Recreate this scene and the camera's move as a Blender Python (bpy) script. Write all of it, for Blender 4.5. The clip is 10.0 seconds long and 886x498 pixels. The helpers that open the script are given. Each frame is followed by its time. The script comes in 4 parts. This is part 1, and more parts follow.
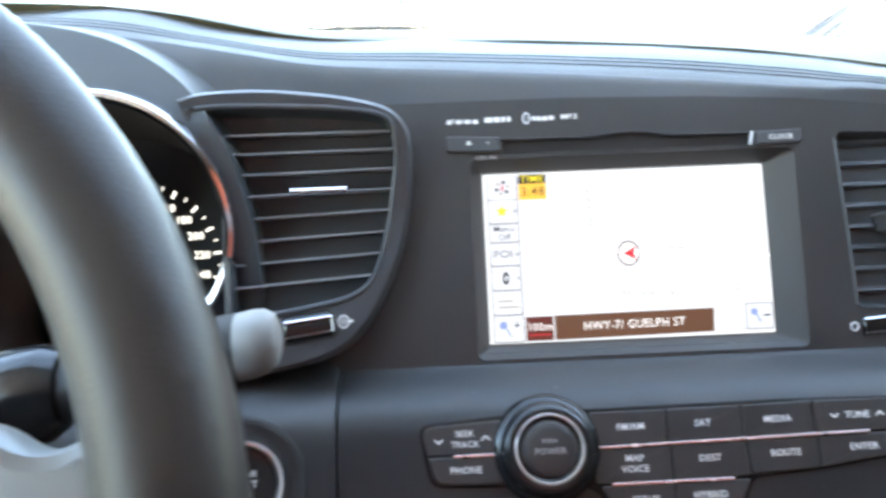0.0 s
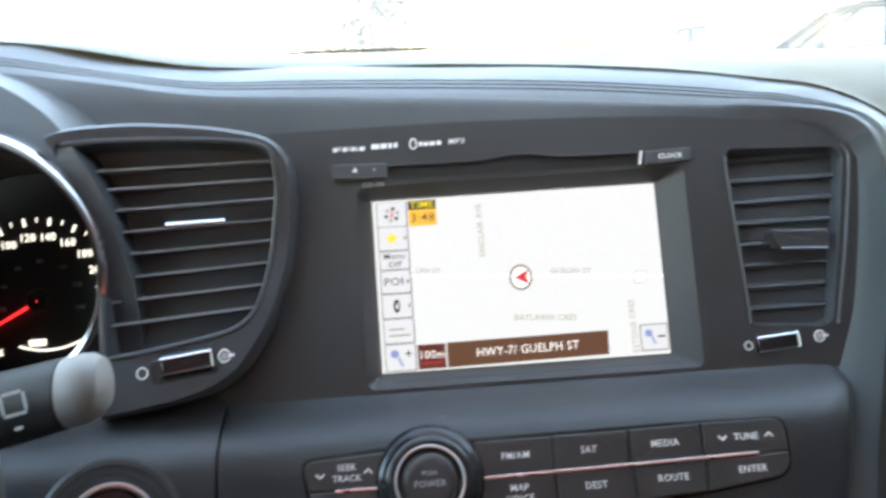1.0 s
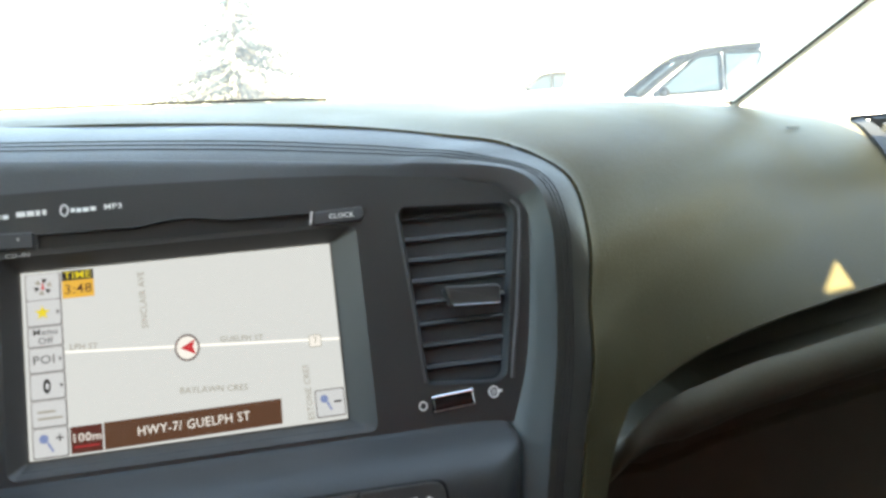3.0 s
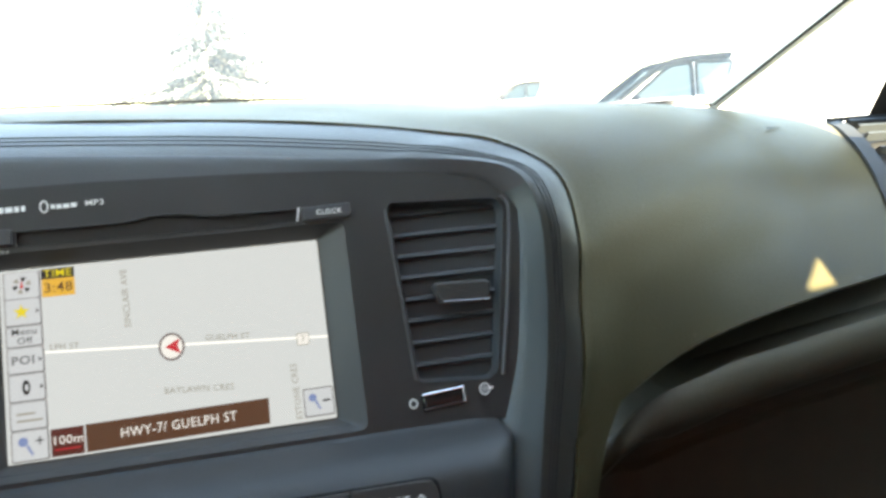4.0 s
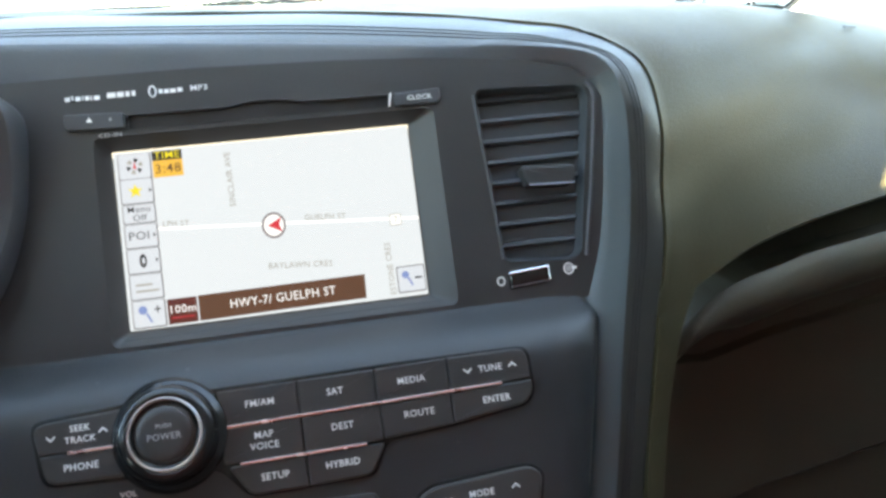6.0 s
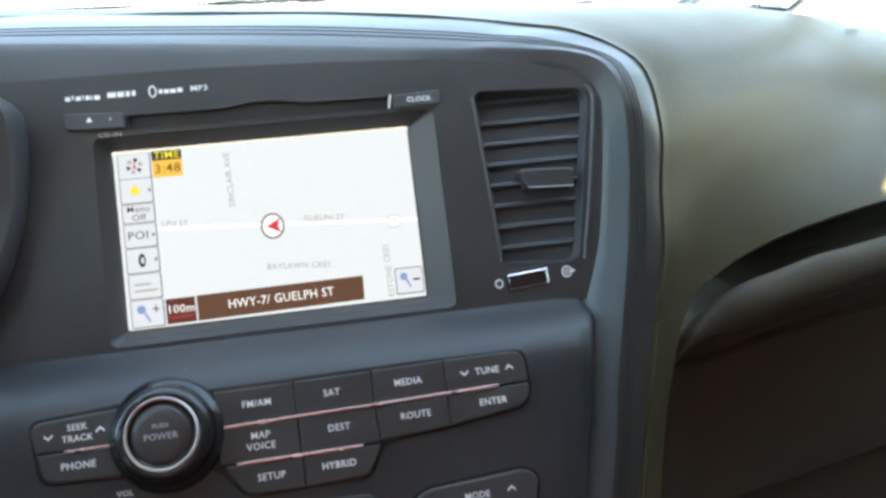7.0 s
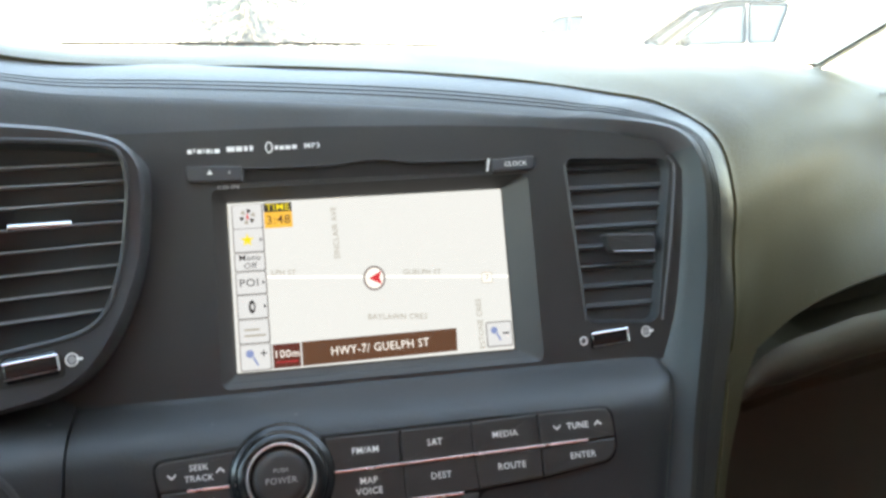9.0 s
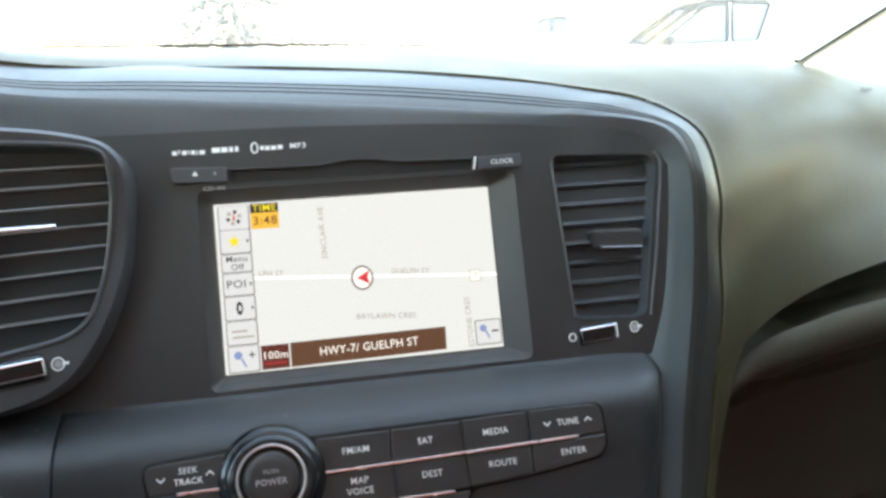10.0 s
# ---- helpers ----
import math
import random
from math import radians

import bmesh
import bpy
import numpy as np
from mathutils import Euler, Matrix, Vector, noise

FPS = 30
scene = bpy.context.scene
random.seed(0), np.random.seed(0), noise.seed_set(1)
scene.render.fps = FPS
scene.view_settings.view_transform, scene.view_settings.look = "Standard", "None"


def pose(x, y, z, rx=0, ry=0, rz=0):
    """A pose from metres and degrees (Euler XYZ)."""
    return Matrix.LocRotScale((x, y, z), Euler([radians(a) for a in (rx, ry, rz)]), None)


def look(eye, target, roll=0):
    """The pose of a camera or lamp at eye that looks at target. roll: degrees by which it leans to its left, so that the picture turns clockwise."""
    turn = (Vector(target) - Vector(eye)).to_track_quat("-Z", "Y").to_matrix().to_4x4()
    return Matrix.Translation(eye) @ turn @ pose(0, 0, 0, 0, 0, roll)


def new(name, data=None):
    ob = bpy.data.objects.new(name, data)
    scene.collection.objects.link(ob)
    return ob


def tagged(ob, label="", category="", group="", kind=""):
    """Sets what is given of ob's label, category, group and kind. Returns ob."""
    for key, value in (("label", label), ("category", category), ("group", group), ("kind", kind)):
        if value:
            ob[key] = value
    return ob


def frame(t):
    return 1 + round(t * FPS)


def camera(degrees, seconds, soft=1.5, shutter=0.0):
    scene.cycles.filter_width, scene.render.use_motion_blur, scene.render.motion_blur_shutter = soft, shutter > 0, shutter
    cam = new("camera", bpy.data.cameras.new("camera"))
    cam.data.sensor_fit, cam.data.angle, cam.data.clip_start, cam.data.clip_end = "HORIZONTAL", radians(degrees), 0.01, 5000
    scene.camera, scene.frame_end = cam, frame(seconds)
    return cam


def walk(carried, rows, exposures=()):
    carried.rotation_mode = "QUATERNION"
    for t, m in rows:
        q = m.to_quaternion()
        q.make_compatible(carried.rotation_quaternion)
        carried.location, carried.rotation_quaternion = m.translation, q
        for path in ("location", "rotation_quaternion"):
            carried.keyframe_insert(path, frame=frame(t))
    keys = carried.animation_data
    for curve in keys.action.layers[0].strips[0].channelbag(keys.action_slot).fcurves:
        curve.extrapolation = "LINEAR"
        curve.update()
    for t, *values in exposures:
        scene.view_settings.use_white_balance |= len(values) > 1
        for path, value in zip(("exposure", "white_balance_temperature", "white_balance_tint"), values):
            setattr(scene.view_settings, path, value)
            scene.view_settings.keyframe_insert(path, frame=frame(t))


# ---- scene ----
cam = camera(57.9, 10.0, soft=3.0, shutter=0.5)
PATH = [
    (0, (-0.106, -0.414, 1.062), (-0.075, 1.524, 0.568), -2.2),
    (0.5, (-0.066, -0.414, 1.062), (-0.023, 1.52, 0.557), -2.5),
    (0.7, (-0.0593, -0.4122, 1.0623), (-0.028, 1.528, 0.579), -2.9),
    (1, (-0.05, -0.409, 1.065), (-0.003, 1.537, 0.604), -3.6),
    (1.5, (-0.015, -0.418, 1.072), (0.128, 1.528, 0.632), -4.3),
    (2, (0.009, -0.421, 1.068), (0.211, 1.512, 0.597), -3.5),
    (2.5, (0.04, -0.415, 1.07), (0.284, 1.522, 0.637), -3.5),
    (2.7, (0.05, -0.411, 1.068), (0.375, 1.528, 0.702), -3.6),
    (3.8, (0.067, -0.4, 1.061), (0.45, 1.521, 0.659), -4.0),
    (4, (0.053, -0.401, 1.058), (0.469, 1.523, 0.703), -3.9),
    (4.5, (0.045, -0.402, 1.048), (0.401, 1.524, 0.643), -4.4),
    (5, (0.039, -0.409, 1.045), (0.364, 1.513, 0.598), -2.9),
    (5.5, (0.033, -0.413, 1.042), (0.348, 1.496, 0.538), -3.3),
    (5.7, (0.028, -0.416, 1.041), (0.315, 1.494, 0.524), -4.7),
    (6.8, (0.022, -0.417, 1.042), (0.34, 1.485, 0.51), -3.7),
    (7, (0.027, -0.417, 1.043), (0.311, 1.491, 0.513), -4.1),
    (7.5, (0.022, -0.41, 1.051), (0.298, 1.494, 0.506), -3.3),
    (8, (-0.008, -0.417, 1.067), (0.26, 1.485, 0.509), -3.5),
    (8.5, (-0.034, -0.422, 1.079), (0.289, 1.477, 0.542), -1.0),
    (9, (-0.036, -0.424, 1.079), (0.301, 1.479, 0.562), -1.2),
    (9.5, (-0.037, -0.423, 1.078), (0.331, 1.473, 0.56), -1.2),
    (10, (-0.036, -0.424, 1.077), (0.331, 1.474, 0.564), -1.8),
]
BASE = 3.67
EXPOSURES = [(t, BASE + e, k, g) for t, e, k, g in ((0, .9, 7300, 6), (.5, .8, 7700, 6), (1, .56, 7800, 6), (1.5, .55, 8300, 5), (2, .36, 8400, 4), (2.5, .2, 8300, 3), (4, .1, 8000, 2), (4.5, .18, 8050, 2), (5, .36, 8000, 3), (5.5, .44, 7700, 3), (7, .5, 7500, 3), (7.5, .6, 7900, 3), (8, .65, 8200, 4), (8.5, .52, 8300, 4), (9, .46, 8300, 4), (10, .44, 8200, 4))]
walk(cam, [(t, look(eye, target, roll)) for t, eye, target, roll in PATH], EXPOSURES)
# ------------------------------------------------------------------ light
world = bpy.data.worlds.new("world")
scene.world = world
world.use_nodes = True
wn, wl = world.node_tree.nodes, world.node_tree.links
sky = wn.new("ShaderNodeTexSky")
sky.sky_type = "NISHITA"
sky.sun_disc = False
SUN_AZ, SUN_EL = 150.0, 25.0          # degrees to the right of straight ahead, and up
sky.sun_elevation = radians(SUN_EL)
sky.sun_rotation = radians(SUN_AZ)
wl.new(sky.outputs[0], wn["Background"].inputs[0])
wn["Background"].inputs[1].default_value = 0.15
sun = new("sun", bpy.data.lights.new("sun", "SUN"))
sun.data.energy = 5.0
sun.data.angle = radians(0.6)
sun.data.color = (1.0, 0.92, 0.76)
_sd = Vector((math.sin(radians(SUN_AZ)) * math.cos(radians(SUN_EL)), math.cos(radians(SUN_AZ)) * math.cos(radians(SUN_EL)), math.sin(radians(SUN_EL))))
sun.matrix_world = look(_sd * 20, (0, 0, 0))



# ------------------------------------------------------------------ materials
def material(name, color, rough=0.5, metal=0.0, grain=0.0, grain_size=0.002, blotch=0.15, blotch_size=0.05, rough_var=0.1,
             emit=None, emit_strength=0.0, coat=0.0, spec=0.5, dust=0.0):
    m = bpy.data.materials.new(name)
    m.use_nodes = True
    nt = m.node_tree
    b = nt.nodes["Principled BSDF"]
    b.inputs["Base Color"].default_value = (*color, 1)
    b.inputs["Roughness"].default_value = rough
    b.inputs["Metallic"].default_value = metal
    b.inputs["Coat Weight"].default_value = coat
    b.inputs["Specular IOR Level"].default_value = spec
    if emit:
        b.inputs["Emission Color"].default_value = (*emit, 1)
        b.inputs["Emission Strength"].default_value = emit_strength
    if blotch or grain:
        geo = nt.nodes.new("ShaderNodeNewGeometry")
        big = nt.nodes.new("ShaderNodeTexNoise")
        big.inputs["Scale"].default_value = 1 / blotch_size
        big.inputs["Detail"].default_value = 5
        nt.links.new(geo.outputs["Position"], big.inputs["Vector"])
        small = nt.nodes.new("ShaderNodeTexNoise")
        small.inputs["Scale"].default_value = 1 / grain_size
        small.inputs["Detail"].default_value = 3
        nt.links.new(geo.outputs["Position"], small.inputs["Vector"])
        mix = nt.nodes.new("ShaderNodeMix")
        mix.data_type = "RGBA"
        mix.inputs["A"].default_value = (*[c * (1 - blotch) for c in color], 1)
        mix.inputs["B"].default_value = (*[min(1, c * (1 + blotch)) for c in color], 1)
        nt.links.new(big.outputs["Fac"], mix.inputs["Factor"])
        nt.links.new(mix.outputs["Result"], b.inputs["Base Color"])
        if dust:
            # sparse pale lint and dust specks
            cell = nt.nodes.new("ShaderNodeTexVoronoi")
            cell.inputs["Scale"].default_value = 42
            nt.links.new(geo.outputs["Position"], cell.inputs["Vector"])
            spot = nt.nodes.new("ShaderNodeMapRange")
            spot.inputs["From Min"].default_value, spot.inputs["From Max"].default_value = 0.045, 0.075
            spot.inputs["To Min"].default_value, spot.inputs["To Max"].default_value = dust, 0.0
            nt.links.new(cell.outputs["Distance"], spot.inputs["Value"])
            speck = nt.nodes.new("ShaderNodeMix")
            speck.data_type = "RGBA"
            speck.inputs["B"].default_value = (0.30, 0.29, 0.26, 1)
            nt.links.new(spot.outputs["Result"], speck.inputs["Factor"])
            nt.links.new(mix.outputs["Result"], speck.inputs["A"])
            nt.links.new(speck.outputs["Result"], b.inputs["Base Color"])
        mr = nt.nodes.new("ShaderNodeMapRange")
        mr.inputs["To Min"].default_value = max(0.02, rough - rough_var)
        mr.inputs["To Max"].default_value = min(1, rough + rough_var)
        nt.links.new(big.outputs["Fac"], mr.inputs["Value"])
        nt.links.new(mr.outputs["Result"], b.inputs["Roughness"])
        if grain:
            bump = nt.nodes.new("ShaderNodeBump")
            bump.inputs["Strength"].default_value = grain
            bump.inputs["Distance"].default_value = 0.0004
            nt.links.new(small.outputs["Fac"], bump.inputs["Height"])
            nt.links.new(bump.outputs["Normal"], b.inputs["Normal"])
    return m


def glow(name, color, strength):
    m = bpy.data.materials.new(name)
    m.use_nodes = True
    nt = m.node_tree
    b = nt.nodes["Principled BSDF"]
    b.inputs["Base Color"].default_value = (0.01, 0.01, 0.01, 1)
    b.inputs["Roughness"].default_value = 0.25
    b.inputs["Emission Color"].default_value = (*color, 1)
    b.inputs["Emission Strength"].default_value = strength
    return m


DISPLAY = 0.0575
M_FACE = material("matte_black_plastic", (0.039, 0.039, 0.040), 0.42, grain=0.35, grain_size=0.0009, blotch=0.2)
M_PANEL = material("soft_black_plastic", (0.027, 0.029, 0.032), 0.42, grain=0.4, grain_size=0.001, blotch=0.2, dust=0.10)
# Charcoal vinyl with the olive cast of the glare mixed in.
M_PAD = material("grained_dash_vinyl", (0.066, 0.057, 0.029), 0.45, grain=0.7, grain_size=0.0016, blotch=0.25, blotch_size=0.08, spec=0.15, dust=0.10)
M_RIM = material("stitched_surround_vinyl", (0.037, 0.037, 0.034), 0.34, grain=0.45, grain_size=0.0013, blotch=0.2, rough_var=0.05, spec=0.4)
M_TRIM = material("satin_slate_trim", (0.056, 0.076, 0.086), 0.36, grain=0.25, grain_size=0.0007, blotch=0.1)
# Lighter than the face below: haze over the brow is in this colour.
M_BROW = material("haze_paled_brow", (0.084, 0.094, 0.104), 0.38, grain=0.35, grain_size=0.0010, blotch=0.15)
M_VENT = material("dark_vent_blade", (0.044, 0.050, 0.057), 0.48, grain=0.2, grain_size=0.0008, blotch=0.15)
M_SEAL = material("dark_glass_seal", (0.005, 0.006, 0.008), 0.9, blotch=0.2, spec=0.05)
# Black lid, lifted and tinted olive to imitate lens flare.
M_GLOVE = material("glare_tinted_lid", (0.074, 0.067, 0.050), 0.6, grain=0.5, grain_size=0.0014, blotch=0.2)
M_POD = material("charcoal_satin_plastic", (0.064, 0.068, 0.075), 0.36, grain=0.25, grain_size=0.0008, blotch=0.15)
M_DARK = material("dark_cavity_plastic", (0.030, 0.030, 0.030), 0.6, blotch=0.2)
M_SLAT = material("vent_blade_plastic", (0.058, 0.068, 0.078), 0.45, grain=0.2, grain_size=0.0008, blotch=0.15)
M_BLADE = material("satin_vent_blade", (0.10, 0.105, 0.115), 0.34, blotch=0.1)
M_BUTTON = material("button_plastic", (0.046, 0.044, 0.044), 0.42, grain=0.25, grain_size=0.0006, blotch=0.12)
M_GLOSS = material("gloss_black_plastic", (0.018, 0.018, 0.019), 0.16, blotch=0.1, rough_var=0.05)
M_CHROME = material("chrome", (0.84, 0.84, 0.86), 0.13, metal=1.0, blotch=0.05, rough_var=0.04)
M_BRIGHT = material("bright_satin_chrome", (0.92, 0.92, 0.92), 0.22, metal=0.70, blotch=0.05, rough_var=0.06)
# Plain chrome; the pink in its colour is a painted red reflection.
M_ACCENT = material("reflection_tinted_chrome", (0.90, 0.72, 0.67), 0.26, metal=0.8, blotch=0.08, blotch_size=0.03, rough_var=0.08)
M_SATIN = material("satin_silver", (0.40, 0.40, 0.41), 0.30, metal=1.0, blotch=0.06, rough_var=0.05)
M_SPOKE = material("satin_spoke_plastic", (0.20, 0.21, 0.22), 0.42, metal=0.6, blotch=0.1, rough_var=0.06)
M_PRINT = material("white_print", (0.95, 0.95, 0.94), 0.5, blotch=0)
M_PRINT_DIM = material("grey_print", (0.42, 0.42, 0.43), 0.5, blotch=0)
M_THREAD = material("dark_thread", (0.015, 0.015, 0.017), 0.7, blotch=0.1)
M_LEATHER = material("steering_leather", (0.042, 0.039, 0.037), 0.42, grain=0.35, grain_size=0.0014, blotch=0.15, blotch_size=0.06, rough_var=0.03, spec=0.35)
M_STALK = material("stalk_plastic", (0.020, 0.020, 0.021), 0.55, grain=0.3, grain_size=0.0009)
M_STALK_CAP = material("grey_stalk_cap", (0.24, 0.24, 0.24), 0.5, grain=0.3, grain_size=0.0009, blotch=0.1)
M_LINER = material("light_headliner", (0.82, 0.80, 0.74), 0.85, grain=0.5, grain_size=0.002, blotch=0.08)
# The olive here imitates warm glare over the lower dash.
M_LOW = material("glare_tinted_plastic", (0.075, 0.070, 0.051), 0.6, grain=0.6, grain_size=0.0016, blotch=0.2)
M_CABIN = material("dark_cabin_trim", (0.060, 0.054, 0.048), 0.7, grain=0.5, grain_size=0.002, blotch=0.2)
# Pale colour for the skylight caught along the vent blades.
M_EDGE = material("sky_lit_blade_edge", (0.30, 0.31, 0.33), 0.35, blotch=0.2, blotch_size=0.01)
M_RUBBER = material("black_rubber", (0.02, 0.02, 0.02), 0.7, blotch=0.2)
M_DIAL = material("dial_face", (0.016, 0.016, 0.018), 0.5, blotch=0.1)
M_RED = glow("red_needle", (1.0, 0.03, 0.04), 0.11)
M_NUM = glow("lit_white_numerals", (1.0, 1.0, 1.0), 0.11)

M_SLOT = material("gloss_black_flap", (0.016, 0.016, 0.017), 0.40, blotch=0.15, blotch_size=0.02)
M_MAP = glow("map_background", (0.825, 0.90, 1.07), DISPLAY)
M_ROAD = glow("map_road", (0.93, 0.96, 1.06), DISPLAY * 1.6)
M_KEY = glow("screen_key", (0.76, 0.83, 1.02), DISPLAY)
M_KEY_EDGE = glow("screen_key_edge", (0.15, 0.15, 0.18), DISPLAY)
M_INK = glow("screen_ink", (0.03, 0.03, 0.04), DISPLAY)
M_INK_GREY = glow("screen_grey_ink", (0.42, 0.42, 0.42), DISPLAY)
M_ORANGE = glow("screen_amber", (1.0, 0.60, 0.10), DISPLAY)
# Brown warmed towards orange, as an orange reflection would tint the banner.
M_BROWN = glow("screen_brown", (0.135, 0.066, 0.044), DISPLAY)
M_RING = glow("screen_ring_grey", (0.26, 0.23, 0.27), DISPLAY)
M_BROWN_RED = glow("screen_scale_red", (0.125, 0.034, 0.030), DISPLAY)
M_STAR = glow("screen_yellow", (1.0, 0.85, 0.05), DISPLAY)
M_SRED = glow("screen_red", (0.75, 0.05, 0.08), DISPLAY)
M_SBLUE = glow("screen_blue", (0.25, 0.35, 0.75), DISPLAY)
M_SWHITE = glow("screen_white", (0.96, 0.98, 1.10), DISPLAY * 1.2)


def glass_material(name, film=0.0, tint=(1, 1, 1)):
    """Clear glass with a thin, uneven pale veil that imitates glare."""
    m = bpy.data.materials.new(name)
    m.use_nodes = True
    nt = m.node_tree
    b = nt.nodes["Principled BSDF"]
    b.inputs["Base Color"].default_value = (*tint, 1)
    b.inputs["Transmission Weight"].default_value = 1.0
    b.inputs["Roughness"].default_value = 0.0
    b.inputs["IOR"].default_value = 1.45
    haze = nt.nodes.new("ShaderNodeBsdfTranslucent")
    haze.inputs["Color"].default_value = (0.93, 0.93, 0.92, 1)
    geo = nt.nodes.new("ShaderNodeNewGeometry")
    noise = nt.nodes.new("ShaderNodeTexNoise")
    noise.inputs["Scale"].default_value = 9
    noise.inputs["Detail"].default_value = 6
    nt.links.new(geo.outputs["Position"], noise.inputs["Vector"])
    mr = nt.nodes.new("ShaderNodeMapRange")
    mr.inputs["To Min"].default_value, mr.inputs["To Max"].default_value = film * .7, film * 1.3
    nt.links.new(noise.outputs["Fac"], mr.inputs["Value"])
    mix = nt.nodes.new("ShaderNodeMixShader")
    nt.links.new(mr.outputs["Result"], mix.inputs["Fac"])
    nt.links.new(b.outputs["BSDF"], mix.inputs[1])
    nt.links.new(haze.outputs["BSDF"], mix.inputs[2])
    nt.links.new(mix.outputs["Shader"], nt.nodes["Material Output"].inputs["Surface"])
    return m


# The veil pales everything outside as glare would.
M_GLASS = glass_material("glare_veiled_glass", .040)

# ------------------------------------------------------------------ working planes
TILT_BACK = radians(20.0)                   # lean of the centre stack
HEART = Vector((0, 0, 0.95))                # middle of the display
U_AX = Vector((1, 0, 0))
V_AX = Vector((0, math.sin(TILT_BACK), math.cos(TILT_BACK)))
N_AX = Vector((0, -math.cos(TILT_BACK), math.sin(TILT_BACK)))


def frame_of(origin, ux, vx):
    ux, vx = Vector(ux).normalized(), Vector(vx)
    nx = ux.cross(vx).normalized()
    vx = nx.cross(ux)
    return Matrix(((ux.x, vx.x, nx.x, origin[0]), (ux.y, vx.y, nx.y, origin[1]), (ux.z, vx.z, nx.z, origin[2]), (0, 0, 0, 1)))


STACK = frame_of(HEART, U_AX, V_AX)


def at(u, v, n=0.0):
    return HEART + U_AX * u + V_AX * v + N_AX * n


_pa = math.atan(0.15)
PANEL = frame_of(at(0, -0.085, 0.0335), U_AX, V_AX * math.cos(_pa) - N_AX * math.sin(_pa))


# ------------------------------------------------------------------ mesh helpers
def smooth_line(pts, n):
    """A smooth curve through pts, as n points."""
    p = [Vector(q) for q in pts]
    p = [p[0] * 2 - p[1]] + p + [p[-1] * 2 - p[-2]]
    out = []
    last = len(pts) - 1
    for k in range(n):
        s = k / (n - 1) * last
        i = min(int(s), last - 1)
        t = s - i
        a, b, c, d = p[i:i + 4]
        out.append(0.5 * ((2 * b) + (c - a) * t + (2 * a - 5 * b + 4 * c - d) * t * t + (3 * b - a - 3 * c + d) * t ** 3))
    return out


def loft(rows, closed=False, bm=None):
    bm = bm or bmesh.new()
    vs = [[bm.verts.new(p) for p in r] for r in rows]
    for a, b in zip(vs, vs[1:]):
        m = len(a)
        for i in range(m if closed else m - 1):
            j = (i + 1) % m
            bm.faces.new((a[i], a[j], b[j], b[i]))
    return bm


def tube(pts, radius, seg=8, closed=False, bm=None, flat=1.0):
    pts = [Vector(p) for p in pts]
    n = len(pts)
    rows = []
    ref = Vector((0.13, -0.2, 0.97))
    for i, p in enumerate(pts):
        a = pts[(i - 1) % n] if closed or i else p
        b = pts[(i + 1) % n] if closed or i < n - 1 else p
        t = (b - a).normalized()
        x = t.cross(ref).normalized()
        y = t.cross(x)
        rows.append([p + x * (radius * math.cos(k / seg * math.tau)) + y * (radius * flat * math.sin(k / seg * math.tau)) for k in range(seg)])
    if closed:
        rows.append(rows[0])
    bm = loft(rows, True, bm)
    if closed:
        bmesh.ops.remove_doubles(bm, verts=bm.verts, dist=1e-6)
    else:
        bm.verts.ensure_lookup_table()
        base = len(bm.verts) - n * seg
        bm.faces.new([bm.verts[base + k] for k in range(seg)])
        bm.faces.new([bm.verts[base + (n - 1) * seg + k] for k in reversed(range(seg))])
    return bm


def rounded(x0, x1, y0, y1, r, seg=4):
    """A rectangle with round corners; r one radius or four (bottom left, bottom right, top right, top left)."""
    rr = [r] * 4 if not isinstance(r, (list, tuple)) else list(r)
    out = []
    for k, (cx, cy, sx, sy) in enumerate(((x0, y0, 1, 1), (x1, y0, -1, 1), (x1, y1, -1, -1), (x0, y1, 1, -1))):
        q = max(rr[k], 1e-5)
        for i in range(seg + 1):
            a = math.pi + k * math.pi / 2 + i / seg * math.pi / 2
            out.append((cx + sx * q + q * math.cos(a), cy + sy * q + q * math.sin(a)))
    return out


def round_poly(pts, r, seg=3):
    """A polygon with its corners rounded."""
    out = []
    n = len(pts)
    rr = r if isinstance(r, (list, tuple)) else [r] * n
    for i in range(n):
        a, b, c = Vector(pts[i - 1]), Vector(pts[i]), Vector(pts[(i + 1) % n])
        q = min(rr[i], (a - b).length * 0.45, (c - b).length * 0.45)
        p0, p1 = b + (a - b).normalized() * q, b + (c - b).normalized() * q
        for k in range(seg + 1):
            t = k / seg
            out.append(tuple((1 - t) ** 2 * p0 + 2 * t * (1 - t) * b + t * t * p1))
    return out


def shrink(pts, d):
    """The outline drawn in by d (outward: minus)."""
    n = len(pts)
    area = sum(pts[i - 1][0] * pts[i][1] - pts[i][0] * pts[i - 1][1] for i in range(n))
    sgn = 1 if area > 0 else -1
    out = []
    for i in range(n):
        a, b, c = Vector(pts[i - 1]), Vector(pts[i]), Vector(pts[(i + 1) % n])
        e0, e1 = (b - a), (c - b)
        if e0.length < 1e-7 or e1.length < 1e-7:
            e0 = e1 = (c - a)
        n0, n1 = Vector((-e0.y, e0.x)).normalized(), Vector((-e1.y, e1.x)).normalized()
        m = n0 + n1
        m = m / max(m.length_squared / 2, 0.5) if m.length > 1e-6 else n0
        out.append(tuple(b + m * d * sgn))
    return out


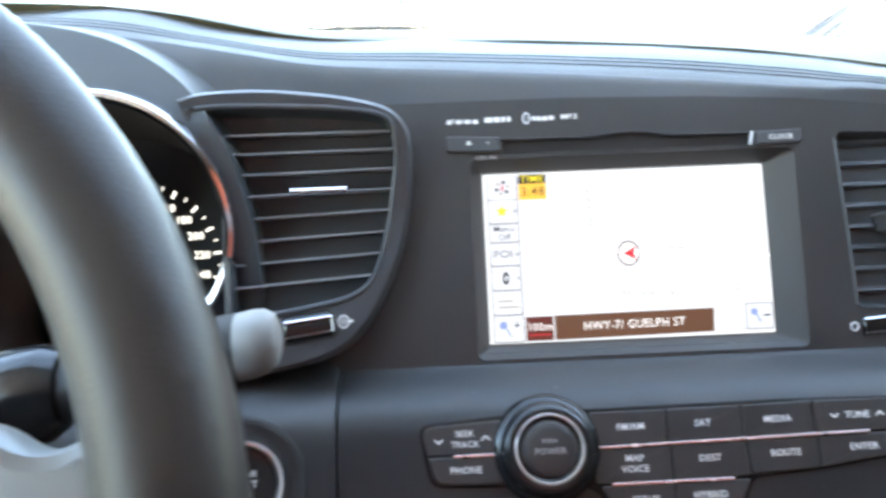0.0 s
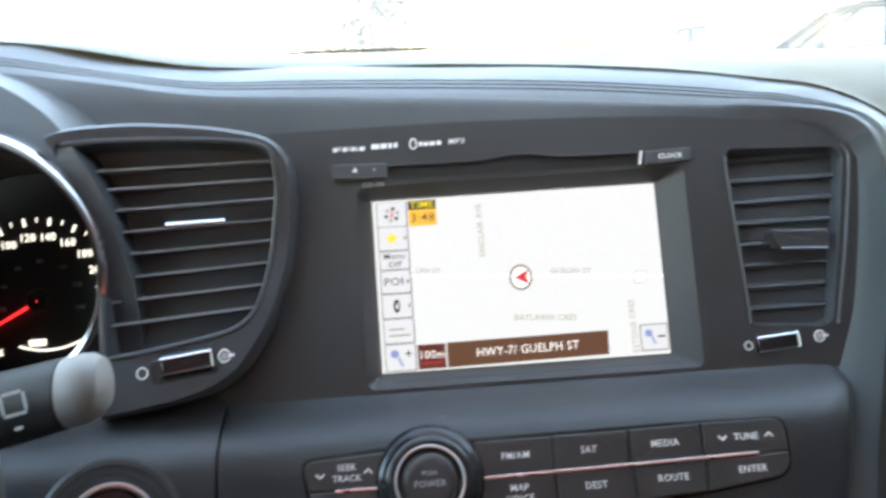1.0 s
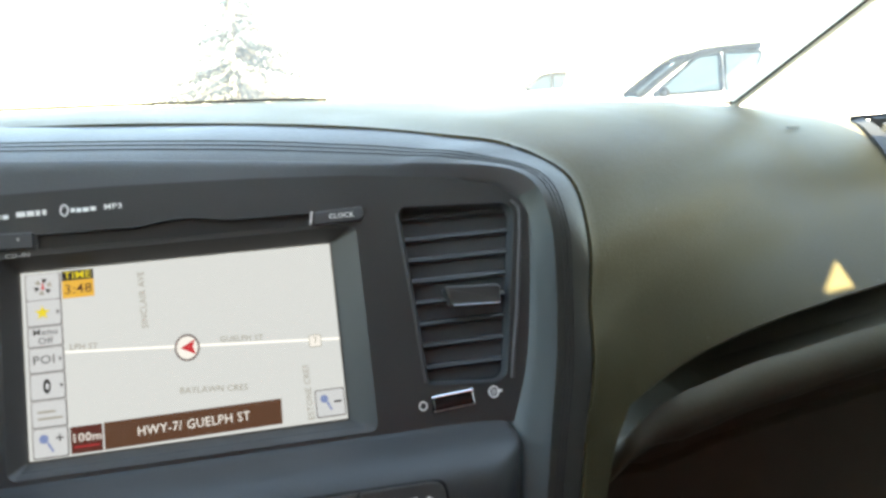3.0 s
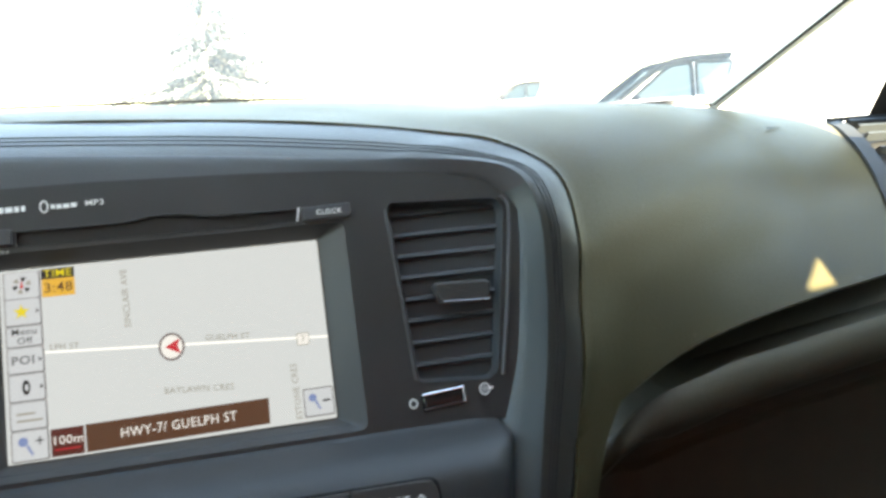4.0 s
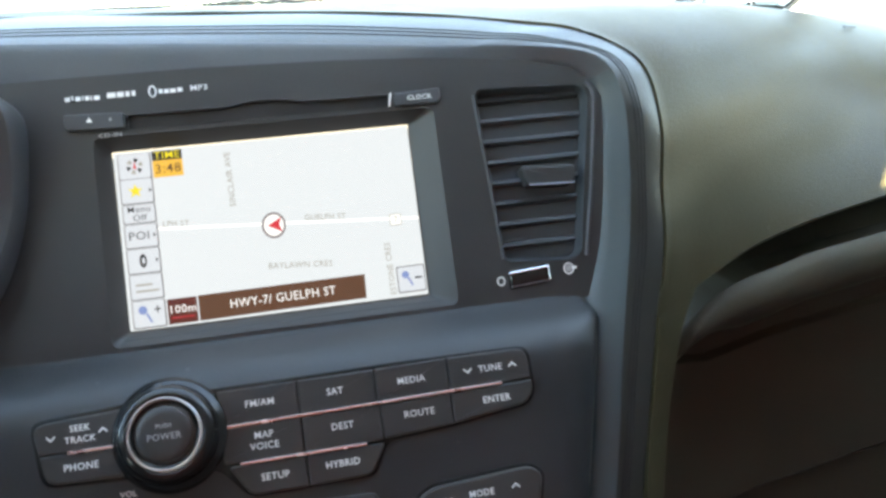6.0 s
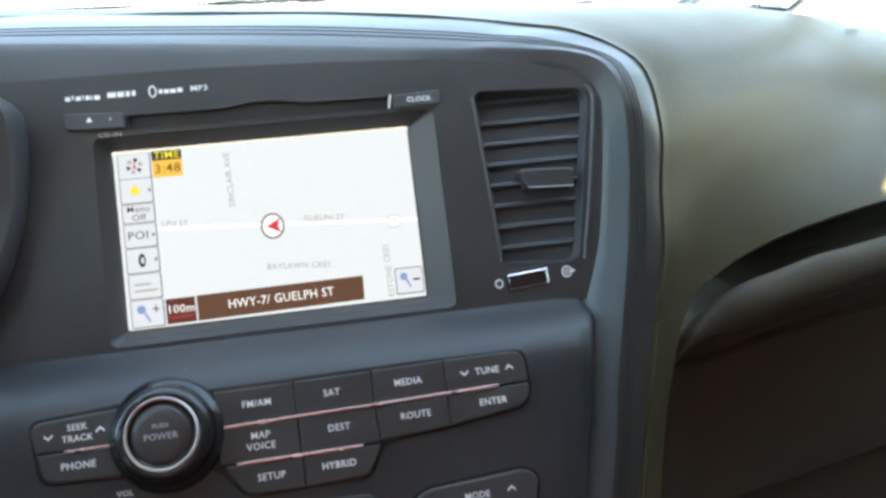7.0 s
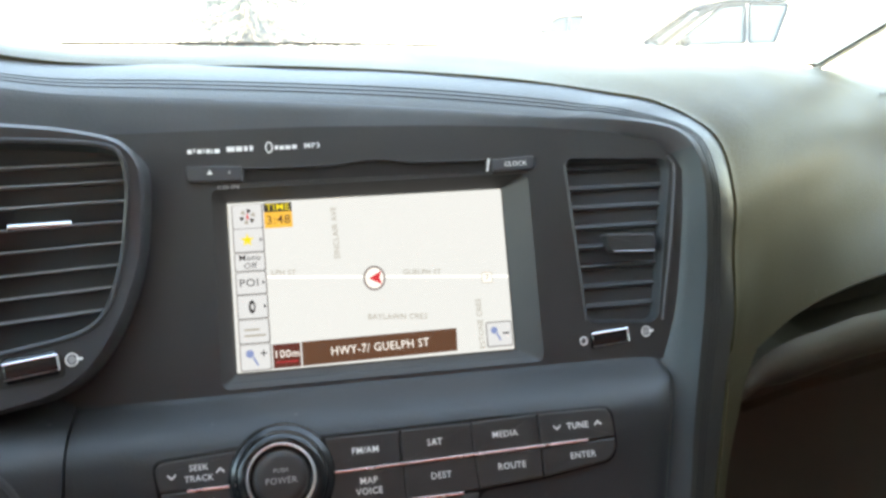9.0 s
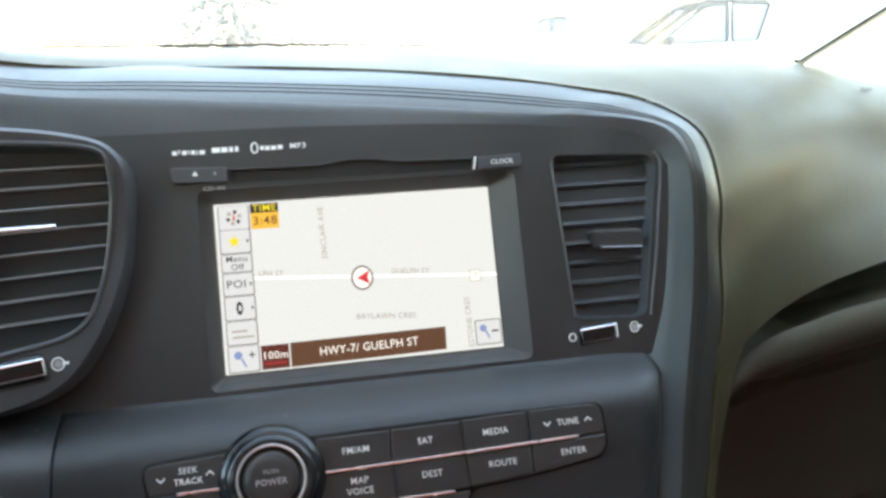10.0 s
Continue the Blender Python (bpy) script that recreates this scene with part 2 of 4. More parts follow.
def prism(outline, z0, z1, bevel=0.0006, m=Matrix(), bm=None):
    """An outline raised from z0 to z1 with a softened top edge."""
    inner = shrink(outline, bevel)
    mid = shrink(outline, bevel * 0.3)
    rows = [[m @ Vector((x, y, z0)) for x, y in outline], [m @ Vector((x, y, z1 - bevel)) for x, y in outline],
            [m @ Vector((x, y, z1 - bevel * 0.3)) for x, y in mid], [m @ Vector((x, y, z1)) for x, y in inner]]
    k = 0
    if bm:
        k = len(bm.verts)
    bm = loft(rows, True, bm)
    bm.verts.ensure_lookup_table()
    n = len(outline)
    bm.faces.new([bm.verts[k + 3 * n + i] for i in range(n)])
    return bm


def lathe(profile, m, seg=48, bm=None):
    """Turns (radius, height) pairs round the z axis of m."""
    rows = [[m @ Vector((r * math.cos(k / seg * math.tau), r * math.sin(k / seg * math.tau), h)) for k in range(seg)] for r, h in profile]
    return loft(rows, True, bm)


def sheet(outline, holes, warp, bm=None):
    """A surface over a flat outline with holes, bent by warp(x, y)."""
    flat = bmesh.new()
    edges = []
    for loop in [outline] + holes:
        vs = [flat.verts.new((x, y, 0)) for x, y in loop]
        edges += [flat.edges.new((vs[i - 1], vs[i])) for i in range(len(vs))]
    bmesh.ops.triangle_fill(flat, edges=edges, use_beauty=True, normal=(0, 0, 1))
    for v in flat.verts:
        v.co = warp(v.co.x, v.co.y)
    return flat


def wall_of(outline, warp, depth, bm):
    """A skirt behind an outline."""
    top = [warp(x, y) for x, y in outline]
    loft([top, [p - N_AX * depth for p in top]], True, bm)
    return bm


def box(x0, x1, y0, y1, z0, z1, bm=None, m=Matrix()):
    bm = bm or bmesh.new()
    v = [bm.verts.new(m @ Vector((x, y, z))) for z in (z0, z1) for y in (y0, y1) for x in (x0, x1)]
    for f in ((0, 2, 3, 1), (4, 5, 7, 6), (0, 1, 5, 4), (2, 6, 7, 3), (0, 4, 6, 2), (1, 3, 7, 5)):
        bm.faces.new([v[i] for i in f])
    return bm


def thing(name, loc, label, category, group="", kind=""):
    e = new(name)
    e.empty_display_size = 0.02
    e.matrix_basis = Matrix.Translation(loc)
    return tagged(e, label, category, group, kind)


def part(name, bm, mat, parent=None, label="", soft=True, m=None):
    """Links a bmesh as one mesh object, in world places, under a thing or a part."""
    if isinstance(bm, bmesh.types.BMesh):
        bmesh.ops.recalc_face_normals(bm, faces=bm.faces)
        me = bpy.data.meshes.new(name)
        bm.to_mesh(me)
        bm.free()
    else:
        me = bm
    me.materials.clear()
    me.materials.append(mat)
    if soft:
        me.shade_smooth()
        me.set_sharp_from_angle(angle=radians(38))
        # broad flat tops keep their own normal
        att = me.attributes.get("sharp_edge") or me.attributes.new("sharp_edge", "BOOLEAN", "EDGE")
        for poly in me.polygons:
            if poly.loop_total > 6:
                for li in poly.loop_indices:
                    att.data[me.loops[li].edge_index].value = True
    ob = new(name, me)
    if parent:
        ob.parent = parent
        if parent.type == "EMPTY":
            ob.matrix_parent_inverse = Matrix.Translation(-parent.matrix_basis.translation)
    if label:
        ob["label"] = label
    return ob


def words(text, size, m, depth=0.0001, align="CENTER", squeeze=1.0, bold=0.008):
    """Flat letters as a mesh, in the plane of m, centred on its origin."""
    cu = bpy.data.curves.new("lettering", "FONT")
    cu.body, cu.size, cu.align_x, cu.align_y = text, size, align, "CENTER"
    cu.extrude, cu.resolution_u, cu.space_line, cu.space_character, cu.offset = depth, 2, 0.85, 1.07, size * bold
    tmp = bpy.data.objects.new("lettering", cu)
    scene.collection.objects.link(tmp)
    bpy.context.view_layer.update()
    me = bpy.data.meshes.new_from_object(tmp.evaluated_get(bpy.context.evaluated_depsgraph_get()))
    bpy.data.objects.remove(tmp)
    me.transform(m @ Matrix.Diagonal((squeeze, 1, 1, 1)))
    return me


def put(m, x, y, z=0.0, turn=0.0):
    return m @ Matrix.Translation((x, y, z)) @ Matrix.Rotation(radians(turn), 4, "Z")


def chevron(x, y, w, up, m, bm=None):
    s = 1 if up else -1
    t = 0.0007
    pts = [(x - w, y - s * w * 0.45), (x, y + s * w * 0.45), (x + w, y - s * w * 0.45), (x + w, y - s * w * 0.45 - s * t * 1.5), (x, y + s * w * 0.45 - s * t * 1.5), (x - w, y - s * w * 0.45 - s * t * 1.5)]
    bm = bm or bmesh.new()
    v = [bm.verts.new(m @ Vector((a, b, 0))) for a, b in pts]
    bm.faces.new((v[0], v[1], v[4], v[5]))
    bm.faces.new((v[1], v[2], v[3], v[4]))
    return bm


def bars(m, spans, h, bm=None):
    """Short printed bars: (x0, x1, y) each of height h."""
    bm = bm or bmesh.new()
    for x0, x1, y in spans:
        box(x0, x1, y - h / 2, y + h / 2, 0, 0.0001, bm, m)
    return bm

# ------------------------------------------------------------------ dashboard
dash = thing("dashboard", (0, 0.1, 0.7), "dark charcoal grained vinyl dashboard with stitched surround", "dashboard")

SEAM = [(-0.45, 0.16, -0.02), (-0.36, 0.158, -0.018), (-0.28, 0.153, -0.012), (-0.22, 0.1417, -0.0225), (-0.167, 0.1354, -0.03), (-0.103, 0.1368, -0.0397), (-0.033, 0.1336, -0.0439), (0.041, 0.1272, -0.0399), (0.115, 0.1153, -0.0305), (0.1525, 0.1059, -0.0233), (0.186, 0.0944, -0.0137), (0.2152, 0.0717, -0.0069), (0.218, 0.033, 0.002), (0.212, -0.003, 0.004), (0.2062, -0.038, 0.009), (0.195, -0.072, 0.013), (0.185, -0.104, 0.018), (0.176, -0.136, 0.021), (0.16, -0.19, 0.028)]
LIP = [(-0.45, 0.128, 0.03), (-0.36, 0.127, 0.03), (-0.28, 0.123, 0.026), (-0.22, 0.1161, 0.0163), (-0.163, 0.1073, 0.0092), (-0.1, 0.1031, 0.007), (-0.03, 0.0986, 0.0058), (0.04, 0.0926, 0.0058), (0.094, 0.0865, 0.0072), (0.112, 0.0845, 0.0079), (0.1325, 0.0831, 0.0089), (0.1798, 0.0734, 0.0124), (0.1937, 0.05, 0.014), (0.1923, 0.01, 0.014), (0.1861, -0.028, 0.015), (0.177, -0.064, 0.018), (0.168, -0.1, 0.021), (0.16, -0.134, 0.025), (0.145, -0.19, 0.03)]
FOOT = [(-.45, .085, .05), (-.36, .085, .05), (-.28, .083, .035), (-.22, .081, .018), (-.163, .082, .008), (-.10, .084, .0075), (-.03, .084, .0075), (.04, .082, .0075), (.094, .079, .0075), (.112, .077, .0075),
        (.141, .074, .0075), (.169, .067, .0075), (.1835, .050, .0075), (.1795, .010, .0085), (.1725, -.028, .009), (.1635, -.058, .011), (.1570, -.085, .016),
        (.147, -.134, .022), (.128, -.19, .03)]
NS = 90
seam3 = smooth_line([at(*p) for p in SEAM], NS)
lip3 = smooth_line([at(*p) for p in LIP], NS)
foot3 = smooth_line([at(*p) for p in FOOT], NS)


def between(a, b, t, bulge):
    """A line t of the way from a to b, swelled outward by bulge times their distance."""
    out = []
    for p, q in zip(a, b):
        m = p.lerp(q, t)
        out.append(m + (m - at(0.02, 0.0, -0.1)).normalized() * bulge * (p - q).length)
    return out


def swell(t):
    return .035 * (math.sin(math.pi * t) ** .8)


STEPS = (.05, .12, .2, .3, .42, .55, .68, .8, .9, .96)
surround_rows = [[p - N_AX * .006 - V_AX * .003 for p in lip3], lip3] + [between(lip3, seam3, t, swell(t)) for t in STEPS] + [seam3, [p - N_AX * 0.002 - V_AX * 0.004 for p in seam3], [p - N_AX * 0.02 - V_AX * 0.004 for p in seam3]]
part("surround", loft(surround_rows), M_RIM, dash, "black stitched vinyl surround with a rounded edge")
wall_rows = [[p - N_AX * .012 + (at(.02, .01) - p).normalized() * .012 for p in foot3], [p - N_AX * .0002 for p in foot3], between(foot3, lip3, .3, .02), between(foot3, lip3, .55, .05), between(foot3, lip3, .75, .065), between(foot3, lip3, .9, .045), lip3, [p - N_AX * .006 + V_AX * .003 for p in lip3]]
SPLIT = 57
part("side_trim", loft([r[SPLIT:] for r in wall_rows]), M_TRIM, dash, "satin slate-grey side trim")
part("brow", loft([r[:SPLIT + 1] for r in wall_rows]), M_BROW, dash, "smooth upper brow, its colour paled for haze")
for k in (.22, .32, .42):
    part("stitch_line", tube(between(lip3, seam3, k, swell(k) + .002), .00028, 6), M_THREAD, dash)


# top pad and passenger side, swept outward from the seam
PAD = [
    [(-.45, .02, 1.095), (-.45, .08, 1.102), (-.45, .14, 1.100), (-.45, .19, 1.095), (-.45, .23, 1.09)],
    [(-.28, .058, 1.088), (-.28, .10, 1.092), (-.28, .15, 1.090), (-.28, .20, 1.086), (-.28, .24, 1.081)],
    [(-.167, .069, 1.068), (-.17, .11, 1.073), (-.18, .16, 1.075), (-.19, .20, 1.0755), (-.20, .245, 1.0765)],
    [(-.033, .086, 1.061), (-.033, .13, 1.066), (-.035, .18, 1.069), (-.036, .22, 1.0705), (-.037, .262, 1.072)],
    [(.079, .078, 1.051), (.082, .13, 1.058), (.085, .18, 1.063), (.09, .22, 1.0655), (.095, .265, 1.0675)],
    [(.1525, .0560, 1.0444), (.17, .12, 1.050), (.195, .20, 1.055), (.22, .27, 1.057), (.25, .34, 1.057)],
    [(.1860, .0412, 1.0358), (.22, .11, 1.044), (.28, .21, 1.051), (.34, .32, 1.052), (.40, .43, 1.047)],
    [(.2110, .0256, 1.0146), (.26, .080, 1.027), (.34, .175, 1.039), (.44, .30, 1.041), (.543, .42, 1.035)],
    [(.216, .009, .982), (.27, .056, .992), (.36, .132, 1.003), (.523, .273, 1.014), (.70, .40, 1.003)],
    [(.213, -.004, .948), (.265, .040, .953), (.36, .110, .961), (.52, .205, .969), (.72, .30, .965)],
    [(.204, -.022, .917), (.258, .024, .917), (.36, .094, .923), (.52, .165, .930), (.72, .25, .93)],
    [(.195, -.037, .887), (.2475, .0115, .8975), (.33, .0730, .9025), (.46, .1215, .910), (.72, .19, .920)],
    [(.193, -.0405, .880), (.247, .0105, .8850), (.33, .0670, .8905), (.46, .1160, .8970), (.72, .18, .910)],
]
PAD[2][0], PAD[3][0], PAD[4][0] = tuple(at(*SEAM[4])), tuple(at(*SEAM[6])), tuple(seam3[37])
for k, q in enumerate(SEAM[9:16]):
    PAD[5 + k][0] = tuple(at(*q))
for k, f in ((10, .46), (11, .78)):                 # an even sweep down to the overhang
    PAD[k][1:] = [tuple(Vector(a).lerp(Vector(b), f)) for a, b in zip(PAD[9][1:], PAD[12][1:])]
cols = [smooth_line(c, 40) for c in PAD]
rows = [smooth_line([c[k] for c in cols], 73) for k in range(40)]
shift = [Vector((.0016, 0, .0004)) if p.x > .2 else Vector((.0004, .0012, .0016)) for p in rows[0]]
tuck = [[p + s + (Vector((-.006, .016, -.002)) if p.x > .19 else Vector((0, .002, -.016))) for p, s in zip(rows[0], shift)], [p + s for p, s in zip(rows[0], shift)]]
under = [p + Vector((0, .03, -.02)) for p in rows[-1]]
pad = loft(tuck + rows[1:] + [under])
# the narrow strip beside the seam, below the overhang
TAIL = [
    [(.1940, -.0388, .8850), (.2145, -.0183, .8850), (.2376, .0024, .8845)],
    [(.190, -.0455, .871), (.2065, -.0300, .8705), (.2235, -.0115, .8712)],
    [(.185, -.053, .858), (.2000, -.0370, .8565), (.2145, -.0215, .8555)],
    [(.181, -.059, .845), (.1960, -.0410, .8430), (.2102, -.0250, .8415)],
    [(.176, -.066, .830), (.1900, -.0480, .8220), (.2040, -.0310, .8150)],
    [(.160, -.095, .778), (.1760, -.0740, .7680), (.1900, -.0530, .7600)],
]
tail = [smooth_line([c[k] for c in TAIL], 30) for k in range(3)]
loft([[p + Vector((-.003, .014, -.001)) for p in tail[0]], [p + Vector((.0016, 0, .0004)) for p in tail[0]]] + tail[1:], False, pad)
# the overhang rolls under into a shaded groove above the ledge
brink = list(reversed(cols[-1][9:])) + tail[2]
roll = []
for dy, dz in ((0, 0), (.0030, -.0028), (.010, -.0060), (.028, -.0110), (.06, -.0180), (.10, -.024)):
    roll.append([p + Vector((0, dy, dz * min(1, max(0, (p.x - .212) / .05)))) for p in brink])
loft(roll, False, pad)
part("dash_pad", pad, M_PAD, dash, "charcoal grained vinyl top pad")
part("demister_slot", tube([p + Vector((0, .002, .001)) for p in smooth_line([(-.21, .246, 1.0775), (-.12, .256, 1.0755), (-.037, .264, 1.0735), (.03, .2665, 1.0715), (.095, .267, 1.0685)], 24)], .0012, 6), M_RUBBER, dash)
part("sensor_slot", prism(rounded(-.014, .014, -.0010, .0010, .0005), 0, .0010, .0003, frame_of((.523, .272, 1.0152), (.8, .55, -.05), (-.5, .8, .1))), M_DARK, dash)

# lower dash below the passenger pad
lip_top = smooth_line([(0.232, 0.062, 0.815), (0.240, 0.050, 0.830), (0.253, 0.044, 0.846), (0.275, 0.052, 0.858), (0.297, 0.055, 0.866), (0.319, 0.058, 0.87), (0.349, 0.06, 0.877), (0.385, 0.063, 0.881), (0.425, 0.068, 0.885), (0.6, 0.085, 0.903), (0.72, 0.11, 0.913)], 52)
lip_rows = []
for dy, dz in ((.11, .004), (.075, -.022), (.016, -.024), (.0045, -.010), (.0012, -.0015), (-.0012, -.0004), (-.0060, -.0042), (-.0092, -.0105), (-.0095, -.0175), (-.0060, -.0250), (.001, -.0305), (.014, -.035), (.05, -.040)):
    lip_rows.append([p + Vector((0, dy, dz * min(1.15, max(.6, (p.x - .205) / .08)))) for p in lip_top])
part("lower_ledge", loft(lip_rows), M_LOW, dash, "curved charcoal lower dash, tinted olive for glare")
box_rows = [lip_rows[-1]] + [[p + Vector((0, dy, dz)) for p in lip_rows[-1]] for dy, dz in ((.004, -.03), (-.002, -.034), (-.004, -.16), (.0, -.164), (.004, -.164), (.01, -.30), (.02, -.42))]
part("glove_box", loft(box_rows), M_GLOVE, dash, "black glove box front in the footwell shade")

# ------------------------------------------------------------------ centre stack face
FACE_N = .008
face_outline = [(-.17, .0845), (-.10, .0845), (-.03, .0845), (.04, .0825), (.094, .0795), (.112, .0775), (.141, .0745), (.169, .0675), (.180, .058), (.1840, .050), (.182, .030),
                (.1795, .010), (.1765, -.010), (.1725, -.028), (.1635, -.058), (-.17, -.058)]
recess = rounded(-.0835, .0905, -.0535, .0525, .004)
rv_open = round_poly([(.1175, -.0345), (.155, -.0375), (.1605, -.034), (.1765, .052), (.172, .0575), (.1155, .0600), (.1130, .056)], [.004, .003, .003, .004, .004, .004, .003])
slot_open = round_poly([(-.0655, .0552), (.0665, .0545), (.0672, .0612), (.0225, .0618), (.0120, .0643), (-.0040, .0645), (-.0150, .0623), (-.0655, .0628)], [.0008, .0008, .0008, .006, .006, .006, .006, .0008])
wheel_open = round_poly([(.1185, -.0495), (.1415, -.0470), (.1415, -.0382), (.1185, -.0405)], .0012)


def on_face(x, y):
    return at(x, y, FACE_N - max(0, y - .06) * .02)


fm = sheet(face_outline, [recess, rv_open, slot_open, wheel_open], on_face)
wall_of(slot_open, on_face, .003, fm)
wall_of(wheel_open, on_face, .008, fm)
part("faceplate", fm, M_FACE, dash, "matte black centre console face")

lower_n = [(-.05, .004), (-.0565, .0085), (-.0585, .0112), (-.062, .0160), (-.067, .0225), (-.0725, .0278), (-.0785, .0314), (-.085, .0335), (-.10, .03575), (-.12, .03875), (-.15, .04325), (-.20, .052)]


def low_n(v):
    for (a, b), (c, d) in zip(lower_n, lower_n[1:]):
        if v >= c:
            t = (a - v) / (a - c)
            return b + (d - b) * t
    return lower_n[-1][1]


def low_right(v):
    """The right edge of the lower console, with its rounded shoulder."""
    e = .1645 + (v + .06) * .26
    k = max(0, (v + .072) / .015)
    return e - .010 * k * k


vs = [-.05, -.0565, -.0585, -.0605, -.0625, -.065, -.0675, -.070, -.0725, -.0755, -.0785, -.082, -.085, -.09, -.10, -.12, -.15, -.20]
low_rows = []
for v in vs:
    r = low_right(v)
    us = [-.1545 + (r + .1545) * k / 30 for k in range(29)]
    row = [at(u, v, low_n(v)) for u in us]
    last = us[-1]
    for k in range(1, 8):
        a = k / 7
        row.append(at(last + (r - last) * math.sin(a * math.pi / 2), v, low_n(v) - .018 * (1 - math.cos(a * math.pi / 2)) * min(1, max(.1, (-.056 - v) / .02))))
    low_rows.append([at(-.1545, v, low_n(v) - .02), at(-.1545, v, low_n(v) - .0012)] + row)
part("lower_console", loft(low_rows), M_PANEL, dash, "soft black lower console panel")


# ------------------------------------------------------------------ navigation unit
nav = thing("navigation_unit", at(0, 0, -.02), "car navigation unit showing a pale street map", "navigation screen")
scr = rounded(-.0762, .0762, -.0457, .0457, .0006, 2)
chamf = []
for t, d in ((0, 0), (.5, .0012), (1, 0)):
    chamf.append([at(*(Vector(a).lerp(Vector(b), t)), FACE_N - (FACE_N + .0012) * t + d * .3) for a, b in zip(recess, rounded(-.0770, .0770, -.0465, .0465, .001))])
part("bezel", loft(chamf, True), M_FACE, nav, "black chamfered display bezel")
screen = part("display", prism(scr, -.004, 0, .0003, STACK), M_MAP, nav, "lit pale grey map display", soft=False)


def on_screen(name, outline, mat, z=.0001, parent=screen):
    bm = bmesh.new()
    bm.faces.new([bm.verts.new(STACK @ Vector((x, y, z))) for x, y in outline])
    return part(name, bm, mat, parent, soft=False)


def screen_words(text, x, y, size, mat, turn=0.0, parent=screen, z=.0005, squeeze=1.0):
    return part("lettering", words(text, size, put(STACK, x, y, z, turn), 0.00002, squeeze=squeeze * .97, bold=0.004), mat, parent, soft=False)


on_screen("road", [(-.0575, .0040), (.0762, -.0052), (.0762, -.0041), (-.0575, .0051)], M_ROAD, .0002)
ROAD_TURN = math.degrees(math.atan2(-.0093, .132))
for y0, y1, kind in ((.0312, .0447, "globe"), (.0185, .0317, "star"), (.0083, .0183, "menu"), (-.0043, .0080, "poi"), (-.0174, -.0045, "speaker"), (-.0306, -.0177, "radio"), (-.0450, -.0309, "zoom_in")):
    k_edge = on_screen("key_shadow", rounded(-.0743, -.0578, y0 - .0002, y1 - .0002, .0008, 2), M_KEY_EDGE, .0002)
    key = on_screen("key", rounded(-.0738, -.0584, y0 + .0004, y1 - .0004, .0008, 2), M_KEY, .0004)
    cy = (y0 + y1) / 2
    if kind == "globe":
        for a in range(6):
            an = a * math.tau / 6 + .3
            on_screen("icon", [(-.066 + .0042 * math.cos(an + d) * e, cy + .0042 * math.sin(an + d) * e) for d, e in ((-.3, 1), (.3, 1), (.25, .5), (-.25, .5))], M_INK if a % 2 else M_INK_GREY, .0006)
        on_screen("icon", [(-.0668, cy - .0014), (-.0652, cy - .0014), (-.066, cy + .0028)], M_SRED, .0007)
    elif kind == "star":
        on_screen("icon", [(-.0668 + (.0038 if i % 2 == 0 else .0016) * math.sin(i * math.pi / 5), cy + (.0038 if i % 2 == 0 else .0016) * math.cos(i * math.pi / 5)) for i in range(10)], M_STAR, .0006)
    elif kind == "menu":
        screen_words("Menu", -.0661, cy + .0022, .0046, M_INK, squeeze=1.1)
        screen_words("Off", -.0661, cy - .0022, .0046, M_INK, squeeze=1.1)
    elif kind == "poi":
        screen_words("POI", -.0672, cy, .0060, M_INK, squeeze=1.1)
    elif kind == "speaker":
        on_screen("icon", [(-.0664 + .0018 * math.cos(i * math.tau / 14), cy + .0036 * math.sin(i * math.tau / 14)) for i in range(14)], M_INK, .0006)
        on_screen("icon", [(-.0662 + .0008 * math.cos(i * math.tau / 10), cy + .0017 * math.sin(i * math.tau / 10)) for i in range(10)], M_KEY, .0007)
    elif kind == "radio":
        part("icon", bars(put(STACK, 0, 0, .0005), [(-.0712, -.0632, cy + .0010), (-.0712, -.0600, cy - .0022)], .0010), M_INK_GREY, screen)
    if kind in ("star", "poi", "speaker"):
        on_screen("icon", [(-.0602, cy - .0012), (-.0602, cy + .0012), (-.0588, cy)], M_INK, .0006)
    if kind == "zoom_in":
        screen_words("+", -.0618, cy + .0015, .0075, M_INK)
        on_screen("icon", [(-.0690 + .0022 * math.cos(i * math.tau / 12), cy + .0020 + .0022 * math.sin(i * math.tau / 12)) for i in range(12)], M_SBLUE, .0006)
        on_screen("icon", [(-.0678, cy - .0002), (-.0668, cy + .0004), (-.0645, cy - .0042), (-.0655, cy - .0046)], M_SBLUE, .0006)
on_screen("key_shadow", rounded(.0606, .0756, -.0437, -.0296, .0008, 2), M_KEY_EDGE, .0002)
on_screen("key", rounded(.0611, .0751, -.0431, -.0301, .0008, 2), M_KEY, .0004)
on_screen("icon", [(.0652 + .0020 * math.cos(i * math.tau / 12), -.0343 + .0020 * math.sin(i * math.tau / 12)) for i in range(12)], M_SBLUE, .0006)
on_screen("icon", [(.0660, -.0362), (.0670, -.0357), (.0690, -.0400), (.0680, -.0404)], M_SBLUE, .0006)
on_screen("icon", [(.0700, -.0368), (.0738, -.0368), (.0738, -.0358), (.0700, -.0358)], M_INK, .0006)
on_screen("clock_header", [(-.0572, .0398), (-.0422, .0398), (-.0422, .0448), (-.0572, .0448)], M_INK, .0003)
on_screen("clock_box", [(-.0572, .0310), (-.0422, .0310), (-.0422, .0398), (-.0572, .0398)], M_ORANGE, .0003)
screen_words("TIME", -.0497, .0422, .0054, M_STAR, squeeze=1.1)
screen_words("3:48", -.0497, .0352, .0068, M_BROWN, squeeze=1.1)
